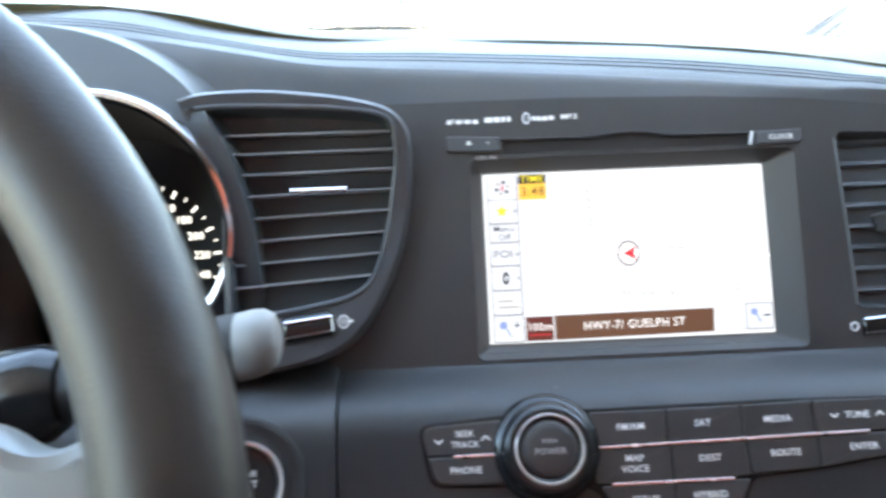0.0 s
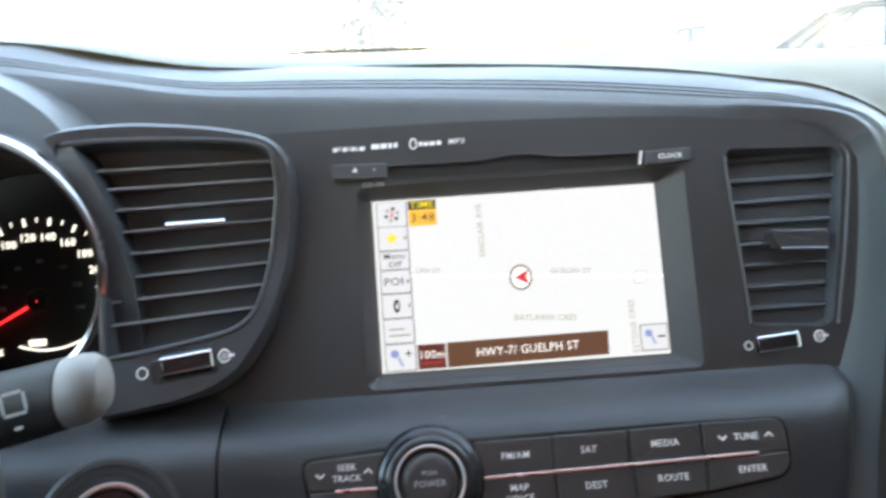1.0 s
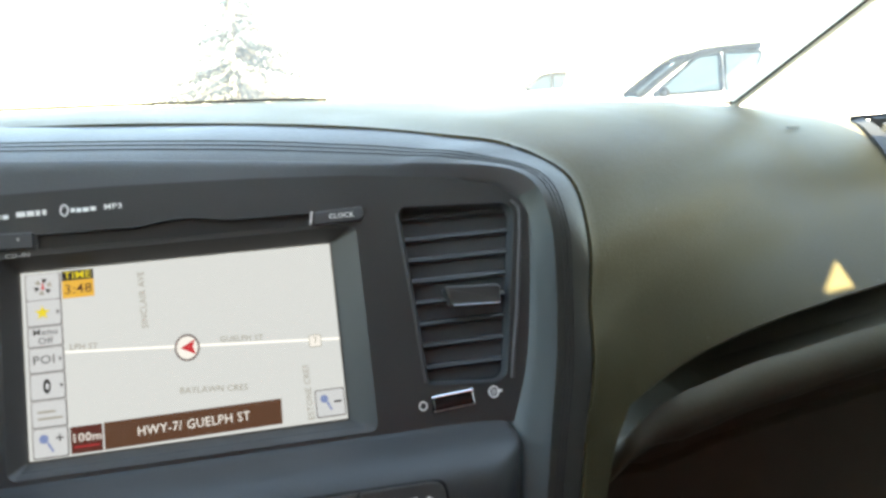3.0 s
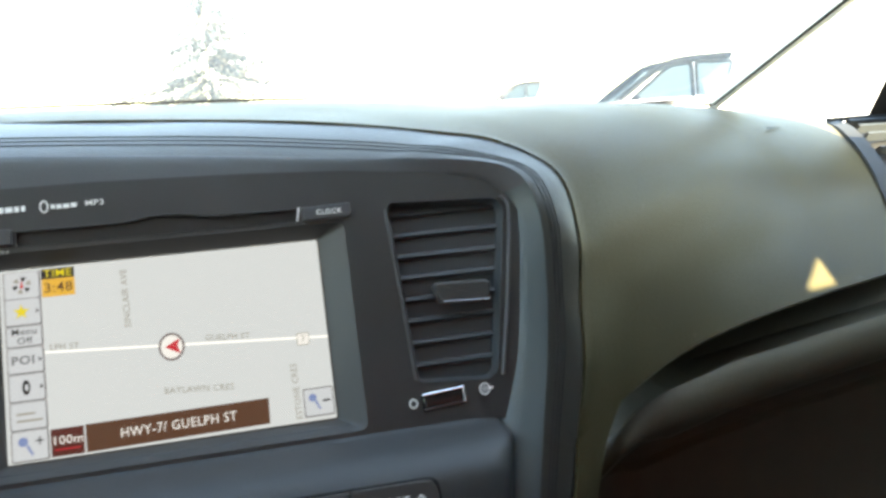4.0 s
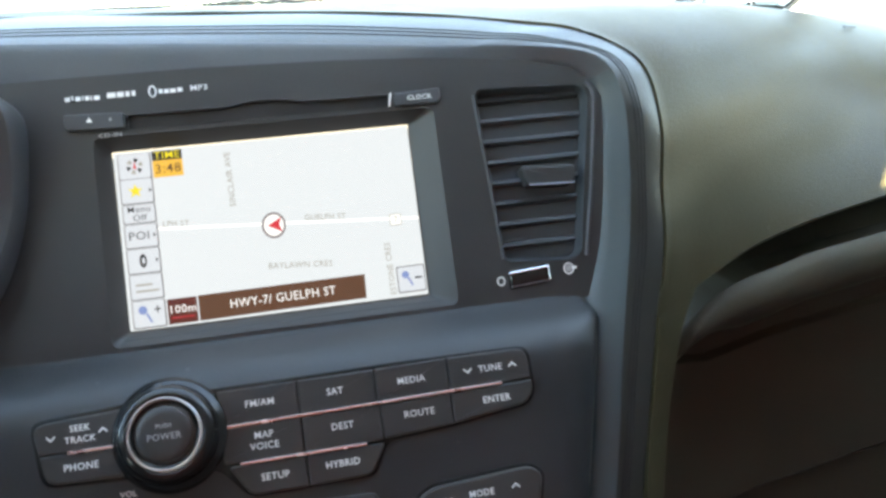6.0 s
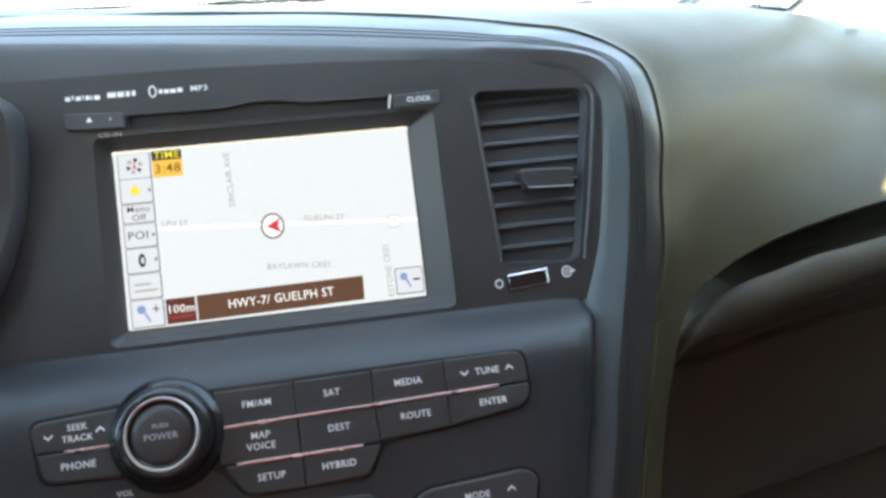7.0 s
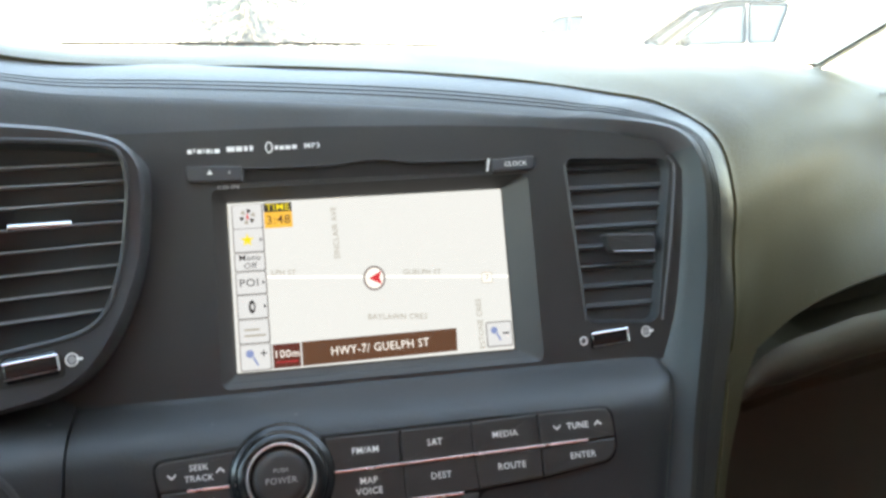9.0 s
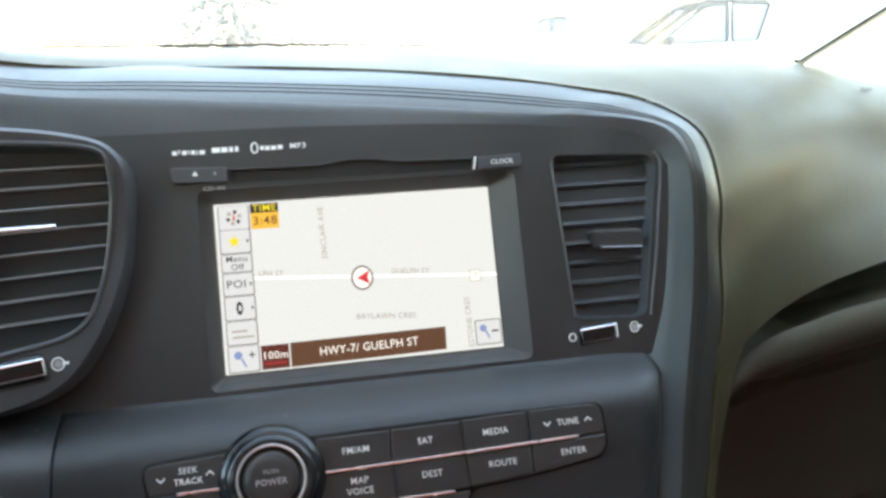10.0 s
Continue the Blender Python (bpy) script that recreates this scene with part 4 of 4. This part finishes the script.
part("needle_hub", lathe([(.0075, .001), (.0075, .005), (.006, .0065), (.0005, .007)], DIAL, 32), M_DIAL, cluster)
part("fuel_arc", tube([DIAL @ Vector((.002 + .0465 * math.cos(radians(a)), .0155 + .0465 * math.sin(radians(a)), .001)) for a in range(248, 298, 4)], .0006, 5), M_NUM, cluster, "white fuel gauge arc")
part("gauge_arc", tube(smooth_line([DIAL @ Vector((x, y, .004)) for x, y in ((-.0741, -.0570), (-.0681, -.0616), (-.0595, -.0662), (-.049, -.0682))], 12), .0010, 6), M_NUM, cluster, "white temperature gauge arc")
part("odometer_lamp", box(-.0095, .0010, -.0280, -.0242, .0005, .0010, None, DIAL), M_NUM, cluster, "lit white odometer")
part("lettering", words("E", .0055, put(DIAL, -.0270, -.0310, .0006)), M_NUM, cluster, soft=False)

def opening(a):
    """How far the round opening widens, low towards the second dial, at a degrees."""
    return .024 * math.exp(-((a % 360 - 230) / 24) ** 2)


RING = frame_of((-.2652, -.0385, .9825), (1, 0, 0), (0, 0, 1))
hood_rows = []
for k in range(7):
    hc = (RING @ Vector((0, 0, -.002))).lerp(DIAL @ Vector((.004, .010, -.001)), k / 6)
    hr = .0622 + .0060 * k / 6
    hood_rows.append([hc + Vector(((hr + opening(a * 5)) * math.cos(a * math.tau / 72), 0, (hr + opening(a * 5)) * math.sin(a * math.tau / 72))) for a in range(72)])
part("hood", loft(hood_rows, True), M_DARK, cluster, "dark inner hood")
ring_rows = [[RING @ Vector((r * math.cos(radians(a)), r * math.sin(radians(a)), h)) for a in range(-58, 203, 3)] for r, h in ((.0602, -.006), (.0612, .0000), (.0636, .0022), (.0656, .0016), (.0667, -.0010), (.0670, -.010))]
part("chrome_ring", loft(ring_rows), M_CHROME, cluster, "polished chrome bezel ring")
shell_out = [tuple(p.xy) for p in smooth_line([(-.50, 1.075, 0), (-.40, 1.085, 0), (-.32, 1.082, 0), (-.262, 1.072, 0), (-.222, 1.050, 0), (-.202, 1.022, 0), (-.1935, .99, 0), (-.1900, .965, 0), (-.1915, .935, 0), (-.207, .905, 0), (-.50, .895, 0)], 60)]


def shell_warp(x, y):
    return Vector((x, -.034 + max(0, y - 1.03) * .6, y))


hole = [(-.2652 + (.0664 + opening(a * 7.5)) * math.cos(a * math.tau / 48), .9825 + (.0664 + opening(a * 7.5)) * math.sin(a * math.tau / 48)) for a in range(48)]
cs = sheet(shell_out, [hole], shell_warp)
bk = [shell_warp(x, y) for x, y in shell_out]
loft([bk, [p + Vector((0, .05, 0)) for p in bk]], False, cs)
part("shell", cs, M_SLAT, cluster, "black cluster surround")

# ------------------------------------------------------------------ steering wheel and stalk
wheel = thing("steering_wheel", (-.36, -.243, .75), "black leather steering wheel with satin silver spoke", "steering wheel")
WH = frame_of((-.3547, -.2553, .9399), (1, 0, 0), (0, math.sin(radians(27.7)), math.cos(radians(27.7))))
rim = []
for k in range(96):
    a = k / 96 * math.tau
    rim.append(WH @ Vector((.187 * math.cos(a), .187 * math.sin(a), 0)))
part("rim", tube(rim, .0183, 24, True), M_LEATHER, wheel, "black leather rim")
part("hub", prism(rounded(-.075, .075, -.06, .05, .03, 8), -.06, .010, .012, WH), M_GLOSS, wheel, "black padded hub")
SPOKE = [(.050, -.034), (.10, -.034), (.15, -.038), (.178, -.034), (.180, .020), (.173, .047), (.162, .0362), (.1507, .0362), (.1406, .043), (.10, .050), (.050, .052)]
for s in (-1, 1):
    part("spoke", prism(round_poly([(s * x, y) for x, y in (SPOKE if s > 0 else SPOKE[::-1])], .005), -.012, .006, .005, WH), M_SPOKE, wheel, "satin silver spoke")
part("lower_spoke", prism(rounded(-.028, .028, -.185, -.05, .01), -.012, .004, .004, WH), M_SPOKE, wheel, "satin silver lower spoke")

stalk = thing("wiper_stalk", (-.25, -.12, .95), "black wiper stalk with a grey end cap", "wiper stalk")
tip = Vector((-.1680, -.1510, .9640))
root = Vector((-.305, -.141, .933))
ax = (tip - root).normalized()
ST = frame_of(tip, ax.cross(Vector((0, -.5, .86))).normalized(), Vector((0, -.5, .86)))
ST = Matrix(((ST[0][0], ST[0][1], ax.x, tip.x), (ST[1][0], ST[1][1], ax.y, tip.y), (ST[2][0], ST[2][1], ax.z, tip.z), (0, 0, 0, 1)))
part("arm", lathe([(.0085, -.14), (.0095, -.085), (.0118, -.072), (.0132, -.066), (.0134, -.040), (.0122, -.0070), (.0116, -.0065)], ST, 32), M_STALK, stalk, "black ribbed arm")
part("end_cap", lathe([(.0115, -.0070), (.0119, -.0060), (.0119, .000), (.0112, .0040), (.0088, .0076), (.0045, .0092), (.0003, .0095)], ST, 36), M_STALK_CAP, stalk, "mid-grey rounded end cap")

column = thing("steering_column", (-.34, -.08, .80), "dark moulded steering column cover behind the wheel", "steering column")
CO = frame_of((-.345, -.125, .885), (1, 0, 0), (0, math.sin(radians(27.7)), math.cos(radians(27.7))))
part("cover", prism(rounded(-.062, .062, -.055, .045, .03, 8), -.16, .012, .012, CO), M_GLOSS, column, "glossy black moulded cover")
part("stalk_socket", lathe([(.0150, -.150), (.0185, -.140), (.0188, -.090), (.0175, -.078), (.0140, -.0715), (.0095, -.0700)], ST, 36), M_GLOSS, column, "glossy black stalk socket")
for k, (x0, x1, y) in enumerate(((-.0034, .0034, .0046), (-.0046, -.0036, .0012), (.0036, .0046, .0012), (-.0040, .0040, -.0024), (-.0014, .0014, -.0070))):
    a_ = ax
    face_n = (Vector((-.05, -.41, 1.065)) - (tip - ax * .017)).normalized()
    face_n = (face_n - a_ * face_n.dot(a_)).normalized()
    sm = frame_of(tip - ax * .017 + face_n * .0134, ax, face_n.cross(ax))
    part("symbol", bars(sm, [(x0, x1, y)], .0011 if k not in (1, 2) else .0060), M_PRINT_DIM, stalk)

# ------------------------------------------------------------------ cabin shell
def structure(name, bm, mat, label):
    return tagged(part(name, bm, mat), label, name.split("_")[0], kind="structure")


# Red for an unseen backing, added to give the chrome warm reflections.
M_RED_WALL = material("red_reflection_cloth", (0.44, 0.10, 0.06), 0.85, grain=0.5, grain_size=0.002, blotch=0.2)
FRONT_TOP = (-.22, 1.335)           # header of the windscreen: y, z
BASE_Y, BASE_Z = .425, 1.034


def slab(name, corners, normal, thick, mat, label):
    bm = bmesh.new()
    a = [bm.verts.new(c) for c in corners]
    n = Vector(normal).normalized() * thick
    b = [bm.verts.new(Vector(c) + n) for c in corners]
    bm.faces.new(a)
    bm.faces.new(list(reversed(b)))
    for i in range(len(a)):
        j = (i + 1) % len(a)
        bm.faces.new((a[j], a[i], b[i], b[j]))
    return structure(name, bm, mat, label)


slab("ceiling", [(-.60, -.22, 1.335), (.68, -.22, 1.335), (.74, -.34, 1.36), (.83, -.36, 1.40), (.83, -2.15, 1.40), (-.83, -2.15, 1.40), (-.83, -.48, 1.40), (-.64, -.40, 1.36)], (0, 0, 1), .04, M_LINER, "pale fabric headliner of the cabin")
slab("floor", [(-.8, .7, .28), (.8, .7, .28), (.8, -2.2, .28), (-.8, -2.2, .28)], (0, 0, -1), .05, M_CABIN, "dark carpeted cabin floor")
slab("wall_front", [(-.8, .62, .28), (.8, .62, .28), (.8, .62, 1.02), (-.8, .62, 1.02)], (0, 1, 0), .03, M_CABIN, "dark firewall behind the dashboard")
# Unseen side wall, closed up at the rear to darken the cabin.
slab("wall_left", [(-.78, .62, .28), (-.78, -2.2, .28), (-.78, -2.2, 1.40), (-.78, -.95, 1.42), (-.78, -.95, .95), (-.78, .62, .98)], (-1, 0, 0), .05, M_CABIN, "unseen dark side wall, full height at the rear to block light")
# Unseen wall over the passenger window, added to keep the sun out.
right_wall_out = [(.62, .28), (-2.2, .28), (-2.2, 1.41), (.09, 1.42), (.09, .95), (.62, .98)]
# Made-up hole that shapes the triangular sun fleck on the pad.
fleck_hole = [(-.4705, 1.2166), (-.4028, 1.1850), (-.3902, 1.2075)]
wr = sheet(right_wall_out, [fleck_hole], lambda y, z: Vector((.78, y, z)))
for loop in (right_wall_out, fleck_hole):
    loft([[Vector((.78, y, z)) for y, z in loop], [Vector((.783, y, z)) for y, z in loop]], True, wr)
structure("wall_right", wr, M_CABIN, "unseen dark wall shutting the passenger window, pierced for a sun fleck")
# Unseen wall where rear glass would be, keeping light off the stack.
slab("wall_back", [(-.83, -2.1, .28), (.83, -2.1, .28), (.83, -2.1, 1.42), (-.83, -2.1, 1.42)], (0, -1, 0), .05, M_CABIN, "unseen dark rear wall that blocks light from behind")
slab("wall_seat", [(-.62, -1.0, .45), (.62, -1.0, .45), (.60, -1.15, 1.12), (-.60, -1.15, 1.12)], (0, -1, 0), .1, M_RED_WALL, "unseen red wall added for warm reflections in the chrome")


def a_pillar(name, s, x0, x1):
    """Windscreen pillar: an inner trim strip along the glass edge."""
    rows_ = []
    for k in range(13):
        t = k / 12
        y, z = BASE_Y + (FRONT_TOP[0] - BASE_Y) * t, BASE_Z + (FRONT_TOP[1] - BASE_Z) * t
        xa = x0 + (x1 - x0) * t
        # Slimmed on purpose: the white sky beside it stands in for sunlit trim.
        prof = ((0, .012, .016), (0, 0, 0), (.001, -.005, -.003), (.003, -.008, -.004), (.006, -.008, -.003), (.008, -.004, .002), (.009, .002, .010), (.007, .01, .018))
        rows_.append([Vector((s * (xa + dx), y + dy * .6, z + dz)) for dx, dy, dz in prof])
    return structure(name, loft(rows_, True), M_LINER, "pale windscreen pillar trim, slimmed to show bright sky")


a_pillar("trim_pillar_right", 1, .548, .603)
a_pillar("trim_pillar_left", -1, .60, .54)
edge_line = smooth_line([(.44, .4295, 1.0455), (.49, .428, 1.0425), (.525, .421, 1.0400), (.545, BASE_Y - .010, BASE_Z + .003)], 12)
gasket = loft([[p + Vector((0, r * math.cos(a * math.tau / 8), r * math.sin(a * math.tau / 8))) for a in range(8)] for k, p in enumerate(edge_line) for r in (.0006 + .0014 * k / 11,)], True)
tube([Vector((.547 + (.604 - .547) * k / 12, BASE_Y - .010 + (FRONT_TOP[0] - BASE_Y) * k / 12, BASE_Z + .003 + (FRONT_TOP[1] - BASE_Z) * k / 12)) for k in range(13)], .0013, 8, False, gasket)
structure("trim_gasket", gasket, M_RUBBER, "black rubber windscreen gasket")
windscreen = slab("window_1", [(-.66, BASE_Y + .012, BASE_Z + .012), (.61, BASE_Y + .012, BASE_Z + .012), (.66, FRONT_TOP[0] + .012, FRONT_TOP[1] + .012), (-.60, FRONT_TOP[0] + .012, FRONT_TOP[1] + .012)],
                  (0, .42, .9), .005, M_GLASS, "clear raked windscreen over the dashboard")
windscreen.visible_shadow = False

# louvred vent at the passenger end of the dashboard
side = thing("side_vent", (.65, .32, .96), "black louvred side vent at the end of the dashboard", "air vent", "dashboard air vents")
brim = smooth_line([(.690, .412, 1.0085), (.668, .365, 1.0045), (.650, .3295, .9985), (.633, .2905, .9865), (.6114, .2458, .9690), (.5992, .2206, .9540), (.585, .185, .930)], 28)
part("housing", loft([[p - Vector((0, 0, .02)) for p in brim], brim, [p + Vector((.012, -.004, .0015)) for p in brim], [p + Vector((.020, -.002, -.010)) for p in brim], [p + Vector((.15, -.05, -.002)) for p in brim]]), M_DARK, side, "black vent housing")
part("upper_edge", tube([brim[0] + Vector((.012 * k, -.002 * k, .002)) for k in range(12)], .003, 8), M_RUBBER, side, "black upper edge")
for k in range(2, 28, 4):
    p = brim[k]
    part("blade", loft([[p + Vector((.018 + .12 * q / 4, -.004 - .045 * q / 4 + dy, dz)) for q in range(5)] for dy, dz in ((.012, -.004), (0, .004), (-.003, .003), (.004, -.006))]), M_SLAT, side)
# door frame beyond the pillar
structure("trim_door_frame", prism([(.43, .985), (.30, .985), (.24, 1.24), (.29, 1.20), (.3405, 1.1095), (.3795, 1.0557), (.4106, 1.0076)], 0, .03, .004, frame_of((.742, 0, 0), (0, 1, 0), (0, 0, 1))), M_CABIN, "dark door frame corner beside the windscreen pillar")

# ------------------------------------------------------------------ outside
M_GROUND = material("pale_salted_asphalt", (0.42, 0.41, 0.39), 0.8, grain=0.6, grain_size=0.02, blotch=0.25, blotch_size=1.5)
M_PAINT = material("pale_car_paint", (0.70, 0.71, 0.72), 0.25, blotch=0.04, coat=0.5)
M_PAINT2 = material("silver_car_paint", (0.55, 0.57, 0.60), 0.28, metal=0.3, blotch=0.04, coat=0.5)
M_TYRE = material("tyre_rubber", (0.02, 0.02, 0.02), 0.8, blotch=0.2)
M_CARGLASS = material("tinted_car_glass", (0.022, 0.036, 0.048), 0.06, blotch=0.1, spec=0.25)
M_BARK = material("spruce_bark", (0.14, 0.12, 0.10), 0.9, grain=0.6, grain_size=0.02, blotch=0.3)
M_NEEDLE = material("spruce_needles", (0.030, 0.040, 0.050), 1.0, blotch=0.4, blotch_size=0.4, rough_var=0.0, spec=0.0)

gb = bmesh.new()
loft([[Vector((x, y, 0)) for x in (-3000, -60, 0, 60, 3000)] for y in (-3000, -60, 0, 60, 3000)], False, gb)
tagged(part("ground", gb, M_GROUND), "pale salted asphalt car park ground", "ground", kind="structure")


def parked_car(m, paint, label):
    """A tall estate car, its front along -x, 4.5 m long."""
    car = new("parked_car")
    car.matrix_basis = m
    tagged(car, label, "car", "parked cars")
    half = .90

    def cp(name, bm, mat, parent=None, lab=""):
        bmesh.ops.recalc_face_normals(bm, faces=bm.faces)
        me = bpy.data.meshes.new(name)
        bm.to_mesh(me)
        bm.free()
        me.materials.append(mat)
        me.shade_smooth()
        me.set_sharp_from_angle(angle=radians(35))
        o = new(name, me)
        o.parent = parent or car
        if lab:
            o["label"] = lab
        return o

    low = [(-2.22, .35), (-2.25, .62), (-2.18, .80), (-1.95, .93), (-1.30, 1.02), (-.95, 1.05), (2.05, 1.08), (2.22, 1.0), (2.26, .6), (2.2, .35)]
    body = []
    for y, s_ in ((-half, .985), (-half + .05, 1.0), (0, 1.01), (half - .05, 1.0), (half, .985)):
        body.append([Vector((x * s_, y, .35 + (z - .35) * s_)) for x, z in low])
    bm = loft(body)
    bm.verts.ensure_lookup_table()
    n = len(low)
    bm.faces.new([bm.verts[i] for i in range(n)])
    bm.faces.new([bm.verts[4 * n + i] for i in reversed(range(n))])
    bb = cp("body", bm, paint)
    top = [(-1.00, 1.03), (-.30, 1.52), (-.05, 1.60), (.9, 1.62), (1.75, 1.58), (2.12, 1.07)]
    cab = [[Vector((x, (-half + .07) * (1 - .16 * (z - 1.03) / .58) * s_, z)) for x, z in top] for s_ in (1, .5, 0, -.5, -1)]
    bm = loft(cab)
    bm.verts.ensure_lookup_table()
    n = len(top)
    bm.faces.new([bm.verts[i] for i in range(n)])
    bm.faces.new([bm.verts[4 * n + i] for i in reversed(range(n))])
    cp("roof", bm, paint)

    def yside(z, s_):
        return s_ * ((half - .07) * (1 - .16 * (z - 1.03) / .58) + .012)

    for s_ in (-1, 1):
        for quad in ([(-.86, 1.07), (.10, 1.07), (.10, 1.56), (-.20, 1.545)], [(.16, 1.07), (.50, 1.07), (.68, 1.55), (.16, 1.57)]):
            q = round_poly(quad, .05)
            bm = bmesh.new()
            a = [bm.verts.new((x, yside(z, s_), z)) for x, z in q]
            b = [bm.verts.new((x, yside(z, s_) - s_ * .03, z)) for x, z in q]
            bm.faces.new(a)
            for i in range(len(a)):
                bm.faces.new((a[i - 1], a[i], b[i], b[i - 1]))
            win = cp("side_window", bm, M_CARGLASS)
            cp("window_seal", tube([Vector((x, yside(z, s_) + s_ * .01, z)) for x, z in q], .022, 6, True), M_SEAL, win)
        mir = bmesh.new()
        bmesh.ops.create_icosphere(mir, subdivisions=2, radius=1, matrix=Matrix.Translation((-.72, s_ * 1.00, 1.10)) @ Matrix.Diagonal((.07, .11, .075, 1)))
        cp("door_mirror", mir, M_SEAL, None, "black door mirror")
        rail = smooth_line([(-1.06, s_ * .80, 1.05), (-.70, s_ * .765, 1.30), (-.30, s_ * .715, 1.545), (.05, s_ * .70, 1.605), (.66, s_ * .70, 1.622)], 18)
        cp("roof_pillar", tube(rail, .050, 8), M_SEAL, None, "dark windscreen pillar and roof rail")
        for x in (-1.38, 1.38):
            wm = Matrix.Translation((x, s_ * .80, .36)) @ Matrix.Rotation(radians(90), 4, "X")
            ty = cp("wheel", lathe([(.22, -.10), (.34, -.10), (.36, -.07), (.36, .07), (.34, .10), (.22, .10)], wm, 28), M_TYRE)
            cp("rim", lathe([(.005, .09), (.20, .085), (.225, .07), (.225, -.07), (.20, -.085), (.005, -.09)], wm, 24), M_SATIN, ty)
    ws = bmesh.new()
    w0, w1 = .70, .58
    a = [ws.verts.new(v) for v in ((-.98, -w0, 1.075), (-.98, w0, 1.075), (-.33, w1, 1.525), (-.33, -w1, 1.525))]
    b = [ws.verts.new(Vector(v.co) + Vector((.03, 0, -.05))) for v in a]
    ws.faces.new(a)
    for i in range(4):
        ws.faces.new((a[i - 1], a[i], b[i], b[i - 1]))
    wsc = cp("windscreen", ws, M_CARGLASS)
    cp("window_seal", tube([Vector(v) for v in ((-.98, -w0, 1.085), (-.98, w0, 1.085), (-.33, w1, 1.535), (-.33, -w1, 1.535))], .03, 6, True), M_SEAL, wsc)
    for s_ in (-1, 1):
        h = bmesh.new()
        bmesh.ops.create_icosphere(h, subdivisions=2, radius=1, matrix=Matrix.Translation((-2.12, s_ * .68, .78)) @ Matrix.Diagonal((.10, .18, .07, 1)))
        cp("headlight", h, M_CHROME)
    return car


parked_car(pose(5.08, 8.81, 0, 0, 0, -18) @ Matrix.Diagonal((.8, 1, .86, 1)), M_PAINT, "pale estate car with tinted side windows on the car park")
parked_car(pose(9.9, 28.3, .0, 0, 0, -35), M_PAINT2, "silver car parked further off on the asphalt")

# spruce
tree = thing("spruce_tree", (-1.2, 25, 0), "tall spruce tree with drooping green boughs", "tree")
part("trunk", lathe([(.12, 0), (.10, .6), (.07, 1.6), (.05, 3.0), (.03, 4.2), (.01, 4.9)], Matrix.Translation((-1.2, 25, 0)), 12), M_BARK, tree)
rnd = random.Random(5)
co, fa = [], []
limbs = bmesh.new()
for tier in range(17):
    z = .75 + tier * .245
    reach = 3.7 * (1 - tier / 18.0) ** .9 + .10
    nb = max(5, 13 - tier // 2)
    for k in range(nb):
        a = rnd.uniform(0, math.tau)
        L = reach * rnd.uniform(.55, 1.08)
        z0 = z + rnd.uniform(-.1, .1)
        tipz = z0 - L * rnd.uniform(.12, .30)
        d = Vector((math.cos(a), math.sin(a), 0))
        p0 = Vector((-1.2, 25, z0 + .12))
        p1 = Vector((-1.2, 25, tipz)) + d * L
        tube([p0, p0.lerp(p1, .5) + Vector((0, 0, .03)), p1], .012, 4, False, limbs)
        for q in range(int(22 + L * 40)):
            t = rnd.uniform(.12, 1)
            c = p0.lerp(p1, t) + Vector((rnd.gauss(0, .05), rnd.gauss(0, .05), rnd.gauss(-.03, .05)))
            ln = rnd.uniform(.09, .19)
            dd = (d + Vector((rnd.gauss(0, .6), rnd.gauss(0, .6), rnd.gauss(-.35, .35)))).normalized() * ln
            w_ = dd.cross(Vector((rnd.gauss(0, 1), rnd.gauss(0, 1), rnd.gauss(0, 1)))).normalized() * .02
            i = len(co)
            co += [c - w_, c + dd * .5 - w_ * 1.6, c + dd, c + dd * .5 + w_ * 1.6]
            fa.append((i, i + 1, i + 2, i + 3))
me = bpy.data.meshes.new("crown")
me.from_pydata([tuple(c) for c in co], [], fa)
part("crown", me, M_NEEDLE, tree, "loose drooping needle boughs", soft=False)
part("limbs", limbs, M_BARK, tree)
